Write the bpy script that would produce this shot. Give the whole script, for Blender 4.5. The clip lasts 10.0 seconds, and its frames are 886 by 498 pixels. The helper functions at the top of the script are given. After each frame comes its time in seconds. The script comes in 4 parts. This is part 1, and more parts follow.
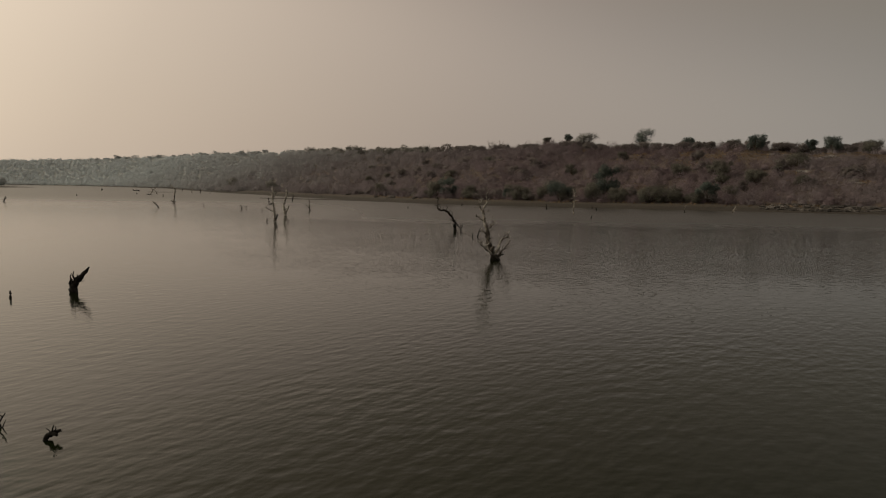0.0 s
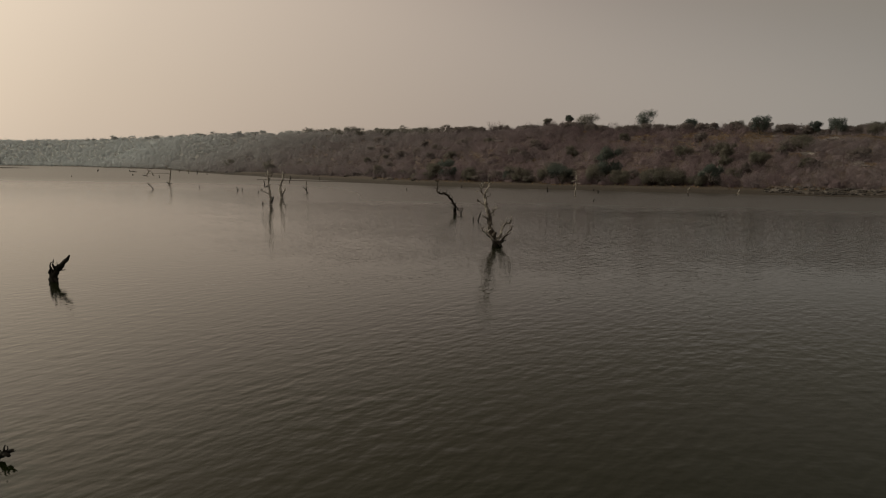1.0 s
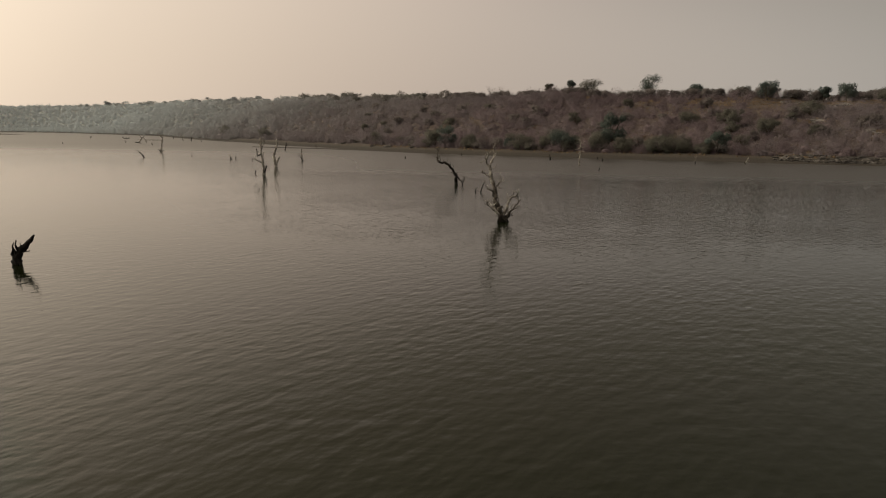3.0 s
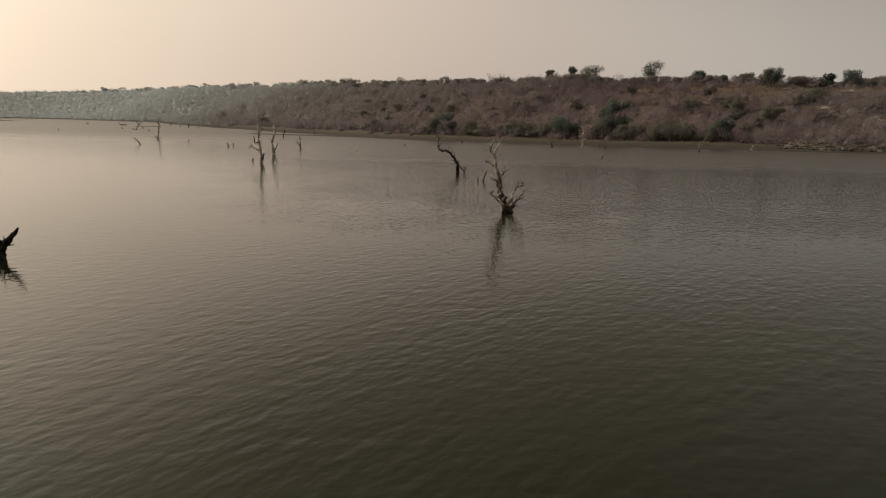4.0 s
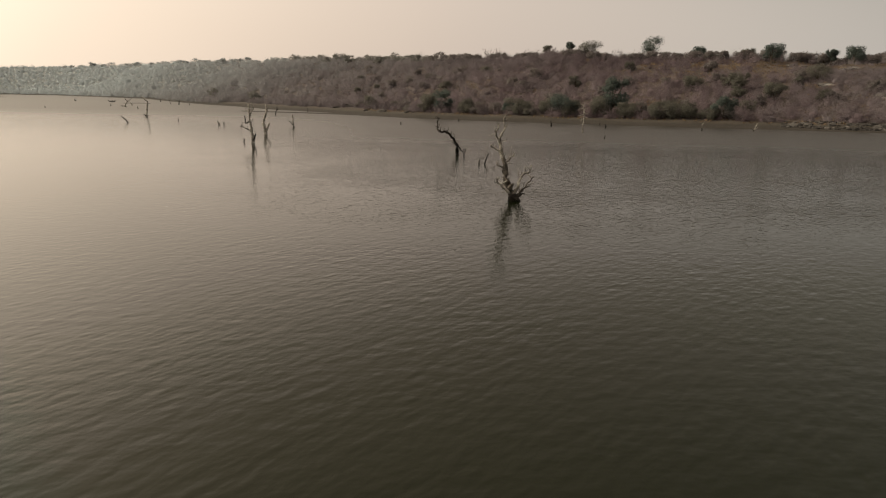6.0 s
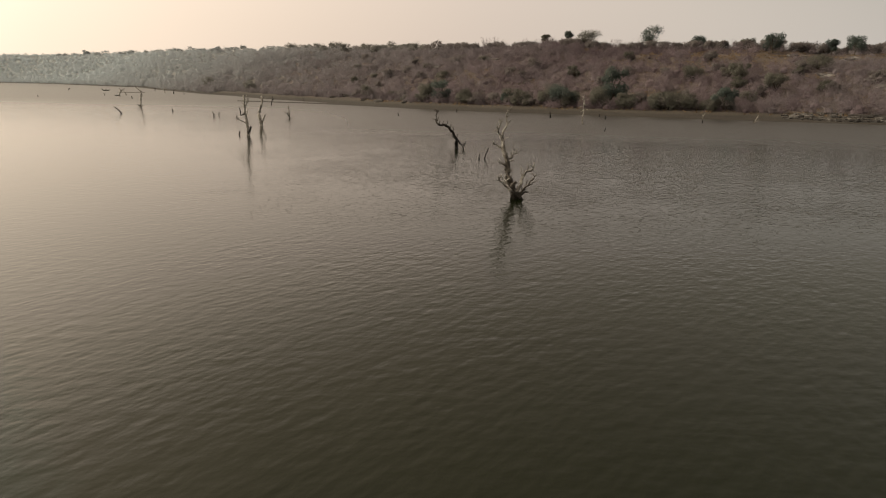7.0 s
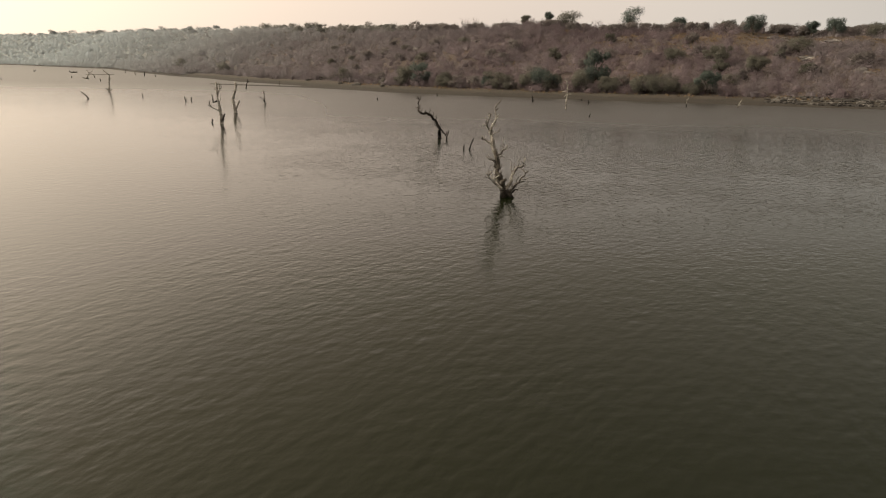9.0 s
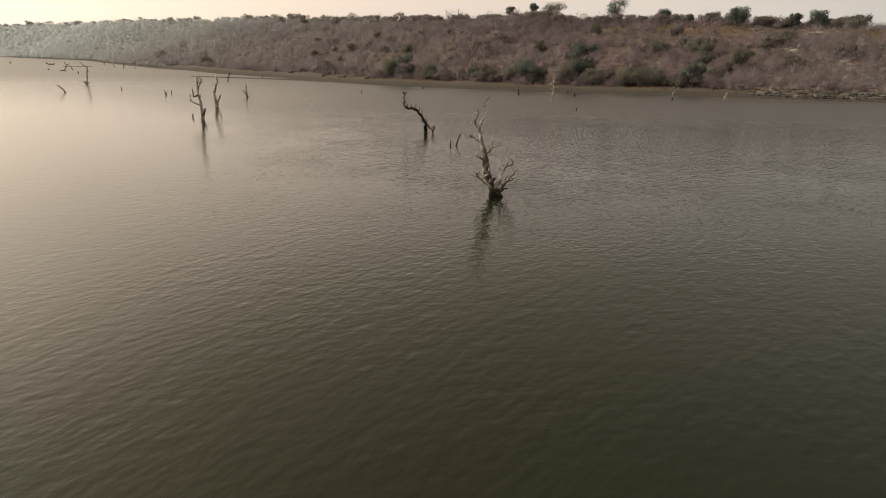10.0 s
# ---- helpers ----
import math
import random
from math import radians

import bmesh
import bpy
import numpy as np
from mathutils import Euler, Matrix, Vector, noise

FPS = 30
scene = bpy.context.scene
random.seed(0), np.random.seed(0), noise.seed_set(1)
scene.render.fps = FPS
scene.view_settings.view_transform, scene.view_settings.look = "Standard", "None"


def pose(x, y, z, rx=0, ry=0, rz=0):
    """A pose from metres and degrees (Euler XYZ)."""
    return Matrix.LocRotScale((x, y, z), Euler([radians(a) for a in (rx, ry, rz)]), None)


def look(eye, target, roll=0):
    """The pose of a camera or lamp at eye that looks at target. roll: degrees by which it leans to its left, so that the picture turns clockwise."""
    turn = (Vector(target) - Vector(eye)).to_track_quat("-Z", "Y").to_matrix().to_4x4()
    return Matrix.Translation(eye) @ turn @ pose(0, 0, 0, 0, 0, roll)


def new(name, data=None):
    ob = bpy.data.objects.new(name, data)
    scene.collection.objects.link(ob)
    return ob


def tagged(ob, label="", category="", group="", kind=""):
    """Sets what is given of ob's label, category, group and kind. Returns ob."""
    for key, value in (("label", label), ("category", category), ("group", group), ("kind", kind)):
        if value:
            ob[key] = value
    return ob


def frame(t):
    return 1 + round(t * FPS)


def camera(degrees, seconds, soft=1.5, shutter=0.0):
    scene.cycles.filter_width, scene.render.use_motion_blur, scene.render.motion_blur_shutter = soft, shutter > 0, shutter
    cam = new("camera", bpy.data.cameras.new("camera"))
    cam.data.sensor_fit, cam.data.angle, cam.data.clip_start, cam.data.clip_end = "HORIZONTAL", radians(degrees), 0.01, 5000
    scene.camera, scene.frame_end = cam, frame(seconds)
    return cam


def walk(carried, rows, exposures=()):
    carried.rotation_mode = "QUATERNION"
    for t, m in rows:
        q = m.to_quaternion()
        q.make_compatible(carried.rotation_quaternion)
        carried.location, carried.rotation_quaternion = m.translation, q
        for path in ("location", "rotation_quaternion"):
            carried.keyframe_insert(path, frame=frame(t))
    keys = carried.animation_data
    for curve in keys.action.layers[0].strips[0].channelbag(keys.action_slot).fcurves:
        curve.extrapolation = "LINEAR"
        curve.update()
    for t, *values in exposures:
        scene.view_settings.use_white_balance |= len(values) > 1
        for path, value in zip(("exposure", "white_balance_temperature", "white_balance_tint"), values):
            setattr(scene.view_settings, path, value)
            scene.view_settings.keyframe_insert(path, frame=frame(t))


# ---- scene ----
cam = camera(70.0, 10.0, soft=1.15)
PATH = [
    (0, (0.491, -0.419, 7.857), (0.623, 1.565, 7.644), 0.2),
    (0.5, (0.531, 0.795, 7.939), (0.664, 2.776, 7.699), 0.2),
    (1, (0.551, 1.964, 8.023), (0.686, 3.941, 7.752), 0.3),
    (1.5, (0.557, 3.073, 8.057), (0.693, 5.045, 7.754), 0.3),
    (2, (0.559, 4.142, 8.094), (0.696, 6.11, 7.763), 0.3),
    (2.5, (0.546, 5.102, 8.155), (0.684, 7.066, 7.802), 0.3),
    (4, (0.319, 7.836, 8.248), (0.461, 9.788, 7.835), 0.4),
    (4.5, (0.224, 8.725, 8.291), (0.366, 10.672, 7.859), 0.4),
    (5, (0.081, 9.584, 8.36), (0.228, 11.527, 7.91), 0.4),
    (5.5, (-0.026, 10.363, 8.509), (0.127, 12.301, 8.042), 0.4),
    (7, (-0.333, 12.587, 9.232), (-0.164, 14.512, 8.715), 0.5),
    (7.5, (-0.407, 13.362, 9.429), (-0.236, 15.283, 8.897), 0.5),
    (8, (-0.521, 14.122, 9.617), (-0.344, 16.039, 9.073), 0.5),
    (8.5, (-0.575, 14.871, 9.797), (-0.374, 16.78, 9.238), 0.5),
    (9, (-0.613, 15.591, 9.977), (-0.381, 17.494, 9.405), 0.5),
    (9.5, (-0.646, 16.233, 10.144), (-0.386, 18.128, 9.559), 0.5),
    (10, (-0.636, 16.845, 10.287), (-0.36, 18.734, 9.691), 0.5),
]
walk(cam, [(t, look(eye, target, roll)) for t, eye, target, roll in PATH],
     [(0, -0.04), (2.5, 0.33), (4.5, 0.62), (7, 0.92), (10, 1.21)])

# ---- world, sun, exposure ----
SUN_AZ, SUN_EL = radians(78), radians(30)      # azimuth to the left of straight ahead (+y)
sun_dir = Vector((-math.sin(SUN_AZ) * math.cos(SUN_EL), math.cos(SUN_AZ) * math.cos(SUN_EL), math.sin(SUN_EL)))

world = bpy.data.worlds.new("hazy_evening")
scene.world = world
world.use_nodes = True
wn, wl = world.node_tree.nodes, world.node_tree.links
wn.clear()
w_out = wn.new("ShaderNodeOutputWorld")
w_bg = wn.new("ShaderNodeBackground")
w_sky = wn.new("ShaderNodeTexSky")
w_sky.sky_type = "NISHITA"
w_sky.sun_disc = False
w_sky.sun_elevation = SUN_EL
w_sky.sun_rotation = -SUN_AZ
w_sky.air_density, w_sky.dust_density, w_sky.ozone_density = 1.5, 6.0, 1.0
w_tc = wn.new("ShaderNodeTexCoord")
w_nrm = wn.new("ShaderNodeVectorMath")
w_nrm.operation = "NORMALIZE"
wl.new(w_tc.outputs["Generated"], w_nrm.inputs[0])
# dusty haze: warm and bright towards the sun, grey away from it
w_dot = wn.new("ShaderNodeVectorMath")
w_dot.operation = "DOT_PRODUCT"
wl.new(w_nrm.outputs[0], w_dot.inputs[0])
w_dot.inputs[1].default_value = sun_dir
w_ramp = wn.new("ShaderNodeValToRGB")
w_ramp.color_ramp.interpolation = "B_SPLINE"
ramp_stops = [(0.0, (0.22, 0.218, 0.21)), (0.30, (0.353, 0.327, 0.294)), (0.45, (0.398, 0.346, 0.300)), (0.60, (0.455, 0.372, 0.312)),
              (0.78, (0.70, 0.566, 0.442)), (0.90, (1.13, 0.93, 0.71)), (1.0, (1.50, 1.22, 0.92))]
while len(w_ramp.color_ramp.elements) < len(ramp_stops):
    w_ramp.color_ramp.elements.new(0.5)
for el, (p, c) in zip(w_ramp.color_ramp.elements, ramp_stops):
    el.position, el.color = p, (*c, 1)
w_half = wn.new("ShaderNodeMath")
w_half.operation = "MULTIPLY_ADD"
w_half.inputs[1].default_value, w_half.inputs[2].default_value = 0.5, 0.5
wl.new(w_dot.outputs["Value"], w_half.inputs[0])
wl.new(w_half.outputs[0], w_ramp.inputs[0])
w_scale = wn.new("ShaderNodeVectorMath")
w_scale.operation = "SCALE"
w_scale.inputs["Scale"].default_value = 0.05
wl.new(w_sky.outputs[0], w_scale.inputs[0])
w_mix = wn.new("ShaderNodeMix")
w_mix.data_type = "RGBA"
w_mix.inputs[0].default_value = 0.85
wl.new(w_scale.outputs[0], w_mix.inputs[6])
wl.new(w_ramp.outputs[0], w_mix.inputs[7])
# the dusty sky dims towards the zenith
w_sep = wn.new("ShaderNodeSeparateXYZ")
wl.new(w_nrm.outputs[0], w_sep.inputs[0])
w_high = wn.new("ShaderNodeValToRGB")
w_high.color_ramp.interpolation = "B_SPLINE"
high_stops = [(0.0, 0.93), (0.14, 0.97), (0.21, 0.93), (0.28, 0.77), (0.36, 0.65), (0.45, 0.62), (0.55, 0.57), (0.66, 0.53), (0.80, 0.62), (1.0, 0.75)]
while len(w_high.color_ramp.elements) < len(high_stops):
    w_high.color_ramp.elements.new(0.5)
for el, (p, c) in zip(w_high.color_ramp.elements, high_stops):
    el.position, el.color = p, (c, c * (1 - 0.03 * (p > 0.33)), c * (1 - 0.11 * (p > 0.33)), 1)
w_slant = wn.new("ShaderNodeMath")          # later on the sun's side
w_slant.operation = "MULTIPLY_ADD"
w_slant.inputs[1].default_value, w_slant.inputs[2].default_value = -0.28, 0.038
wl.new(w_dot.outputs["Value"], w_slant.inputs[0])
w_lift = wn.new("ShaderNodeMath")
w_lift.operation = "ADD"
wl.new(w_sep.outputs[2], w_lift.inputs[0])
wl.new(w_slant.outputs[0], w_lift.inputs[1])
wl.new(w_lift.outputs[0], w_high.inputs[0])
w_mul = wn.new("ShaderNodeMix")
w_mul.data_type, w_mul.blend_type = "RGBA", "MULTIPLY"
w_mul.inputs[0].default_value = 1.0
wl.new(w_mix.outputs[2], w_mul.inputs[6])
wl.new(w_high.outputs[0], w_mul.inputs[7])
wl.new(w_mul.outputs[2], w_bg.inputs["Color"])
w_bg.inputs["Strength"].default_value = 1.0
wl.new(w_bg.outputs[0], w_out.inputs[0])

sun = bpy.data.lights.new("sun", "SUN")
sun.energy, sun.angle, sun.color = 1.0, radians(60), (1.0, 0.82, 0.62)
sun_ob = new("sun", sun)
sun_ob.matrix_world = look((0, 0, 300), Vector((0, 0, 300)) - sun_dir)


# ---- materials ----
def material(name, rough=0.9, metal=0.0):
    m = bpy.data.materials.new(name)
    m.use_nodes = True
    n, l = m.node_tree.nodes, m.node_tree.links
    b = n["Principled BSDF"]
    b.inputs["Roughness"].default_value, b.inputs["Metallic"].default_value = rough, metal
    return m, n, l, b


def ramp(n, l, source, stops):
    r = n.new("ShaderNodeValToRGB")
    while len(r.color_ramp.elements) < len(stops):
        r.color_ramp.elements.new(0.5)
    for el, (p, c) in zip(r.color_ramp.elements, stops):
        el.position, el.color = p, (*c, 1)
    l.new(source, r.inputs[0])
    return r.outputs[0]


def noise_tex(n, l, vector, scale, detail=4.0, rough=0.55):
    t = n.new("ShaderNodeTexNoise")
    t.inputs["Scale"].default_value, t.inputs["Detail"].default_value = scale, detail
    t.inputs["Roughness"].default_value = rough
    if vector is not None:
        l.new(vector, t.inputs["Vector"])
    return t.outputs[0]


def place_of(n):
    return n.new("ShaderNodeNewGeometry").outputs["Position"]


def mixed(n, l, fac, a, b, mode="MIX"):
    x = n.new("ShaderNodeMix")
    x.data_type, x.blend_type = "RGBA", mode
    for socket, value in ((x.inputs[0], fac), (x.inputs[6], a), (x.inputs[7], b)):
        if isinstance(value, (int, float)):
            socket.default_value = value
        elif isinstance(value, tuple):
            socket.default_value = (*value, 1)
        else:
            l.new(value, socket)
    return x.outputs[2]


def calc(n, l, op, a, b=0.0):
    x = n.new("ShaderNodeMath")
    x.operation = op
    for socket, value in zip(x.inputs, (a, b)):
        if isinstance(value, (int, float)):
            socket.default_value = value
        else:
            l.new(value, socket)
    return x.outputs[0]


def bumped(n, l, b, height, distance, strength=1.0):
    x = n.new("ShaderNodeBump")
    x.inputs["Strength"].default_value, x.inputs["Distance"].default_value = strength, distance
    l.new(height, x.inputs["Height"])
    l.new(x.outputs[0], b.inputs["Normal"])
    return x


def massed_normal(n, l, geo, crisp, even=0.0):
    """Massed twigs and leaves shade as the mound that they form, not piece by piece."""
    mound = n.new("ShaderNodeAttribute")
    mound.attribute_name = "mound"
    soft = n.new("ShaderNodeVectorMath")
    soft.operation = "MULTIPLY_ADD"
    soft.inputs[1].default_value = (crisp, crisp, crisp)
    l.new(geo.outputs["Normal"], soft.inputs[0])
    level = n.new("ShaderNodeVectorMath")
    level.operation = "ADD"
    level.inputs[1].default_value = (-0.25 * even, -0.45 * even, even)
    l.new(mound.outputs["Vector"], level.inputs[0])
    l.new(level.outputs[0], soft.inputs[2])
    mean = n.new("ShaderNodeVectorMath")
    mean.operation = "NORMALIZE"
    l.new(soft.outputs[0], mean.inputs[0])
    return mean.outputs[0]


def scrub_material(name, stops, hazed=(), rough=0.95, crisp=0.20, even=0.3):
    """Leafless scrub: tone by bush, finer tone by twig; the later ramps paint in distance haze bush by bush."""
    m, n, l, b = material(name, rough)
    tone = n.new("ShaderNodeAttribute")
    tone.attribute_name = "tone"
    geo = n.new("ShaderNodeNewGeometry")
    mp = n.new("ShaderNodeMapping")
    mp.inputs["Scale"].default_value = (1, 1, 0.6)
    l.new(geo.outputs["Position"], mp.inputs["Vector"])
    twigs = noise_tex(n, l, mp.outputs[0], 0.8, 4, 0.65)
    mid = calc(n, l, "ADD", calc(n, l, "MULTIPLY", tone.outputs["Fac"], 0.80),
               calc(n, l, "MULTIPLY", geo.outputs["Random Per Island"], 0.07))
    mid = calc(n, l, "ADD", mid, calc(n, l, "MULTIPLY", calc(n, l, "SUBTRACT", twigs, 0.45), 0.30))
    colour = ramp(n, l, mid, stops)
    haze_mix = n.new("ShaderNodeAttribute")
    haze_mix.attribute_name = "haze_mix"
    for start, end, more in hazed:
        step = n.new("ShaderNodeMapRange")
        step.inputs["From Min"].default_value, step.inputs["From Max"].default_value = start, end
        l.new(haze_mix.outputs["Fac"], step.inputs["Value"])
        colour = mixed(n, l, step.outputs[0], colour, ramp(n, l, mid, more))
    l.new(colour, b.inputs["Base Color"])
    b.inputs["Specular IOR Level"].default_value = 0.1
    thin = n.new("ShaderNodeBsdfTranslucent")               # light sifts through the twigs
    l.new(colour, thin.inputs["Color"])
    l.new(massed_normal(n, l, geo, crisp, even), b.inputs["Normal"])
    both = n.new("ShaderNodeMixShader")
    both.inputs[0].default_value = 0.45
    l.new(b.outputs[0], both.inputs[1])
    l.new(thin.outputs[0], both.inputs[2])
    l.new(both.outputs[0], n["Material Output"].inputs["Surface"])
    return m


# the second and third ramps put distance haze into the base colour
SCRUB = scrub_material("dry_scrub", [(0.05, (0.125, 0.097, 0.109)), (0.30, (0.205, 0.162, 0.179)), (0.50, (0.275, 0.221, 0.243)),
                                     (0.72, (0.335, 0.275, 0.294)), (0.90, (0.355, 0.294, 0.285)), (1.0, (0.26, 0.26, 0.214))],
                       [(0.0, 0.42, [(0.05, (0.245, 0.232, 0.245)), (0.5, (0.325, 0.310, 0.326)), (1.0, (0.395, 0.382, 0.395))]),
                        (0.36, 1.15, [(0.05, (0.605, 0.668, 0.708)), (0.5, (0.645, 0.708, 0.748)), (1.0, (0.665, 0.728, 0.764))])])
GRASS = scrub_material("straw_grass", [(0.0, (0.22, 0.160, 0.105)), (0.5, (0.34, 0.250, 0.165)), (1.0, (0.45, 0.34, 0.23))])


def leaf_material(name, a, b_, c):
    m, n, l, b = material(name, 0.7)
    geo = n.new("ShaderNodeNewGeometry")
    info = n.new("ShaderNodeObjectInfo")
    mid = calc(n, l, "ADD", calc(n, l, "MULTIPLY", geo.outputs["Random Per Island"], 0.65),
               calc(n, l, "MULTIPLY", info.outputs["Random"], 0.35))
    l.new(ramp(n, l, mid, [(0.0, a), (0.5, b_), (1.0, c)]), b.inputs["Base Color"])
    b.inputs["Specular IOR Level"].default_value = 0.25
    thin = n.new("ShaderNodeBsdfTranslucent")
    l.new(b.inputs["Base Color"].links[0].from_socket, thin.inputs["Color"])
    l.new(massed_normal(n, l, geo, 0.35), b.inputs["Normal"])
    both = n.new("ShaderNodeMixShader")
    both.inputs[0].default_value = 0.48
    l.new(b.outputs[0], both.inputs[1])
    l.new(thin.outputs[0], both.inputs[2])
    l.new(both.outputs[0], n["Material Output"].inputs["Surface"])
    return m


LEAF = leaf_material("green_leaf", (0.072, 0.095, 0.088), (0.114, 0.143, 0.130), (0.165, 0.195, 0.172))
# leaf colour with some distance haze mixed in
LEAF_HAZED = leaf_material("hazed_leaf", (0.192, 0.195, 0.181), (0.264, 0.262, 0.244), (0.324, 0.317, 0.294))
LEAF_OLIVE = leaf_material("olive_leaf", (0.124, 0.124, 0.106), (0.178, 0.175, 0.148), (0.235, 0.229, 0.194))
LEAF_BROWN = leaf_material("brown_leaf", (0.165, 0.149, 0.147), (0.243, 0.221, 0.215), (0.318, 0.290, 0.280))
# leaf colour with the most distance haze mixed in
LEAF_FAR_HAZED = leaf_material("far_hazed_leaf", (0.365, 0.389, 0.406), (0.459, 0.486, 0.504), (0.540, 0.566, 0.581))


def bark_material(name, dark, mid_, pale, wet=0.5):
    """Weathered wood: long grain, blotches, and a wet dark foot just over the water."""
    m, n, l, b = material(name, 0.85)
    b.inputs["Specular IOR Level"].default_value = 0.2
    tc = n.new("ShaderNodeTexCoord").outputs["Object"]
    mp = n.new("ShaderNodeMapping")
    mp.inputs["Scale"].default_value = (9, 9, 1.6)
    l.new(tc, mp.inputs["Vector"])
    grain = noise_tex(n, l, mp.outputs[0], 3.0, 5)
    blotch = noise_tex(n, l, tc, 1.9, 5, 0.65)
    base = ramp(n, l, calc(n, l, "ADD", calc(n, l, "MULTIPLY", grain, 0.45), calc(n, l, "MULTIPLY", blotch, 0.55)),
                [(0.42, dark), (0.50, mid_), (0.59, pale)])
    sep = n.new("ShaderNodeSeparateXYZ")
    l.new(place_of(n), sep.inputs[0])
    edge = calc(n, l, "ADD", sep.outputs[2], calc(n, l, "MULTIPLY", blotch, 0.5))
    foot = ramp(n, l, calc(n, l, "DIVIDE", edge, wet * 2), [(0.35, (0.14, 0.13, 0.12)), (0.75, (1, 1, 1))])
    l.new(mixed(n, l, 1.0, base, foot, "MULTIPLY"), b.inputs["Base Color"])
    bumped(n, l, b, calc(n, l, "ADD", grain, blotch), 0.06, 1.0)
    return m


WOOD = bark_material("weathered_wood", (0.026, 0.022, 0.019), (0.075, 0.066, 0.058), (0.19, 0.175, 0.16), 0.5)
WOOD_MID = bark_material("grey_brown_wood", (0.030, 0.026, 0.021), (0.105, 0.091, 0.077), (0.25, 0.228, 0.198), 0.7)
WOOD_PALE = bark_material("bleached_wood", (0.085, 0.075, 0.065), (0.31, 0.288, 0.26), (0.60, 0.58, 0.54), 0.3)
WOOD_DARK = bark_material("wet_black_wood", (0.006, 0.005, 0.0045), (0.014, 0.012, 0.0105), (0.036, 0.031, 0.026), 0.35)
BARK = bark_material("tree_bark", (0.05, 0.04, 0.032), (0.09, 0.075, 0.06), (0.15, 0.125, 0.1), 0.2)

# soil and shore
SOIL, n, l, b = material("dry_hill_soil", 0.95)
p = place_of(n)
big = noise_tex(n, l, p, 0.045, 5)
fine = noise_tex(n, l, p, 0.9, 6, 0.7)
ground_tone = calc(n, l, "ADD", calc(n, l, "MULTIPLY", big, 0.6), calc(n, l, "MULTIPLY", fine, 0.4))
earth = ramp(n, l, ground_tone, [(0.36, (0.052, 0.040, 0.036)), (0.54, (0.095, 0.074, 0.064)), (0.66, (0.18, 0.135, 0.102)), (0.80, (0.27, 0.203, 0.145))])
sep = n.new("ShaderNodeSeparateXYZ")
l.new(p, sep.inputs[0])
soil_haze = n.new("ShaderNodeMapRange")                      # distance haze painted into the soil, paler along the shore
soil_haze.inputs["From Min"].default_value, soil_haze.inputs["From Max"].default_value = -40.0, -330.0
l.new(sep.outputs[0], soil_haze.inputs["Value"])
earth = mixed(n, l, soil_haze.outputs[0], earth, ramp(n, l, ground_tone, [(0.36, (0.27, 0.292, 0.30)), (0.8, (0.36, 0.387, 0.395))]))
level = calc(n, l, "ADD", sep.outputs[2], calc(n, l, "MULTIPLY", calc(n, l, "SUBTRACT", fine, 0.5), 0.5))
silt = ramp(n, l, fine, [(0.35, (0.042, 0.035, 0.027)), (0.6, (0.073, 0.062, 0.047))])
wet = ramp(n, l, fine, [(0.35, (0.022, 0.018, 0.0145)), (0.65, (0.042, 0.034, 0.027))])
shore = mixed(n, l, ramp(n, l, level, [(0.72, (0, 0, 0)), (1.0, (1, 1, 1))]), wet, silt)
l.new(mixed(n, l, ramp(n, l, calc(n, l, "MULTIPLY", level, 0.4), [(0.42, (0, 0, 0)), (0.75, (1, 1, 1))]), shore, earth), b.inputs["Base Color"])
bumped(n, l, b, fine, 0.25, 0.8)

def rock_material(name, dark, mid_, pale):
    m, n, l, b = material(name, 0.9)
    p = place_of(n)
    info = n.new("ShaderNodeObjectInfo")
    rt = calc(n, l, "ADD", calc(n, l, "MULTIPLY", noise_tex(n, l, p, 2.2, 6, 0.7), 0.7), calc(n, l, "MULTIPLY", info.outputs["Random"], 0.3))
    l.new(ramp(n, l, rt, [(0.3, dark), (0.5, mid_), (0.72, pale)]), b.inputs["Base Color"])
    bumped(n, l, b, rt, 0.15, 0.8)
    return m


ROCK = rock_material("grey_ledge_rock", (0.022, 0.019, 0.018), (0.060, 0.055, 0.052), (0.16, 0.148, 0.138))
ROCK_PALE = rock_material("pale_outcrop_rock", (0.09, 0.083, 0.080), (0.18, 0.168, 0.160), (0.29, 0.274, 0.260))

# lake water: turbid, glossy, long-crested ripples over the open lake and fine ruffling along the shore
WATER, n, l, b = material("lake_water", 0.06)
p = place_of(n)
b.inputs["IOR"].default_value = 1.33
sep = n.new("ShaderNodeSeparateXYZ")
l.new(p, sep.inputs[0])
murk = noise_tex(n, l, p, 0.03, 3)
body = ramp(n, l, murk, [(0.3, (0.0064, 0.0096, 0.0031)), (0.7, (0.0090, 0.0121, 0.0041))])


WAVE_TURN = 42


def ripple(turn, across, along, detail):
    mp = n.new("ShaderNodeMapping")
    mp.inputs["Rotation"].default_value = (0, 0, radians(turn))
    mp.inputs["Scale"].default_value = (along, across, 1)
    mp.vector_type = "TEXTURE"
    l.new(p, mp.inputs["Vector"])
    return calc(n, l, "SUBTRACT", noise_tex(n, l, mp.outputs[0], 1.0, detail, 0.5), 0.5)


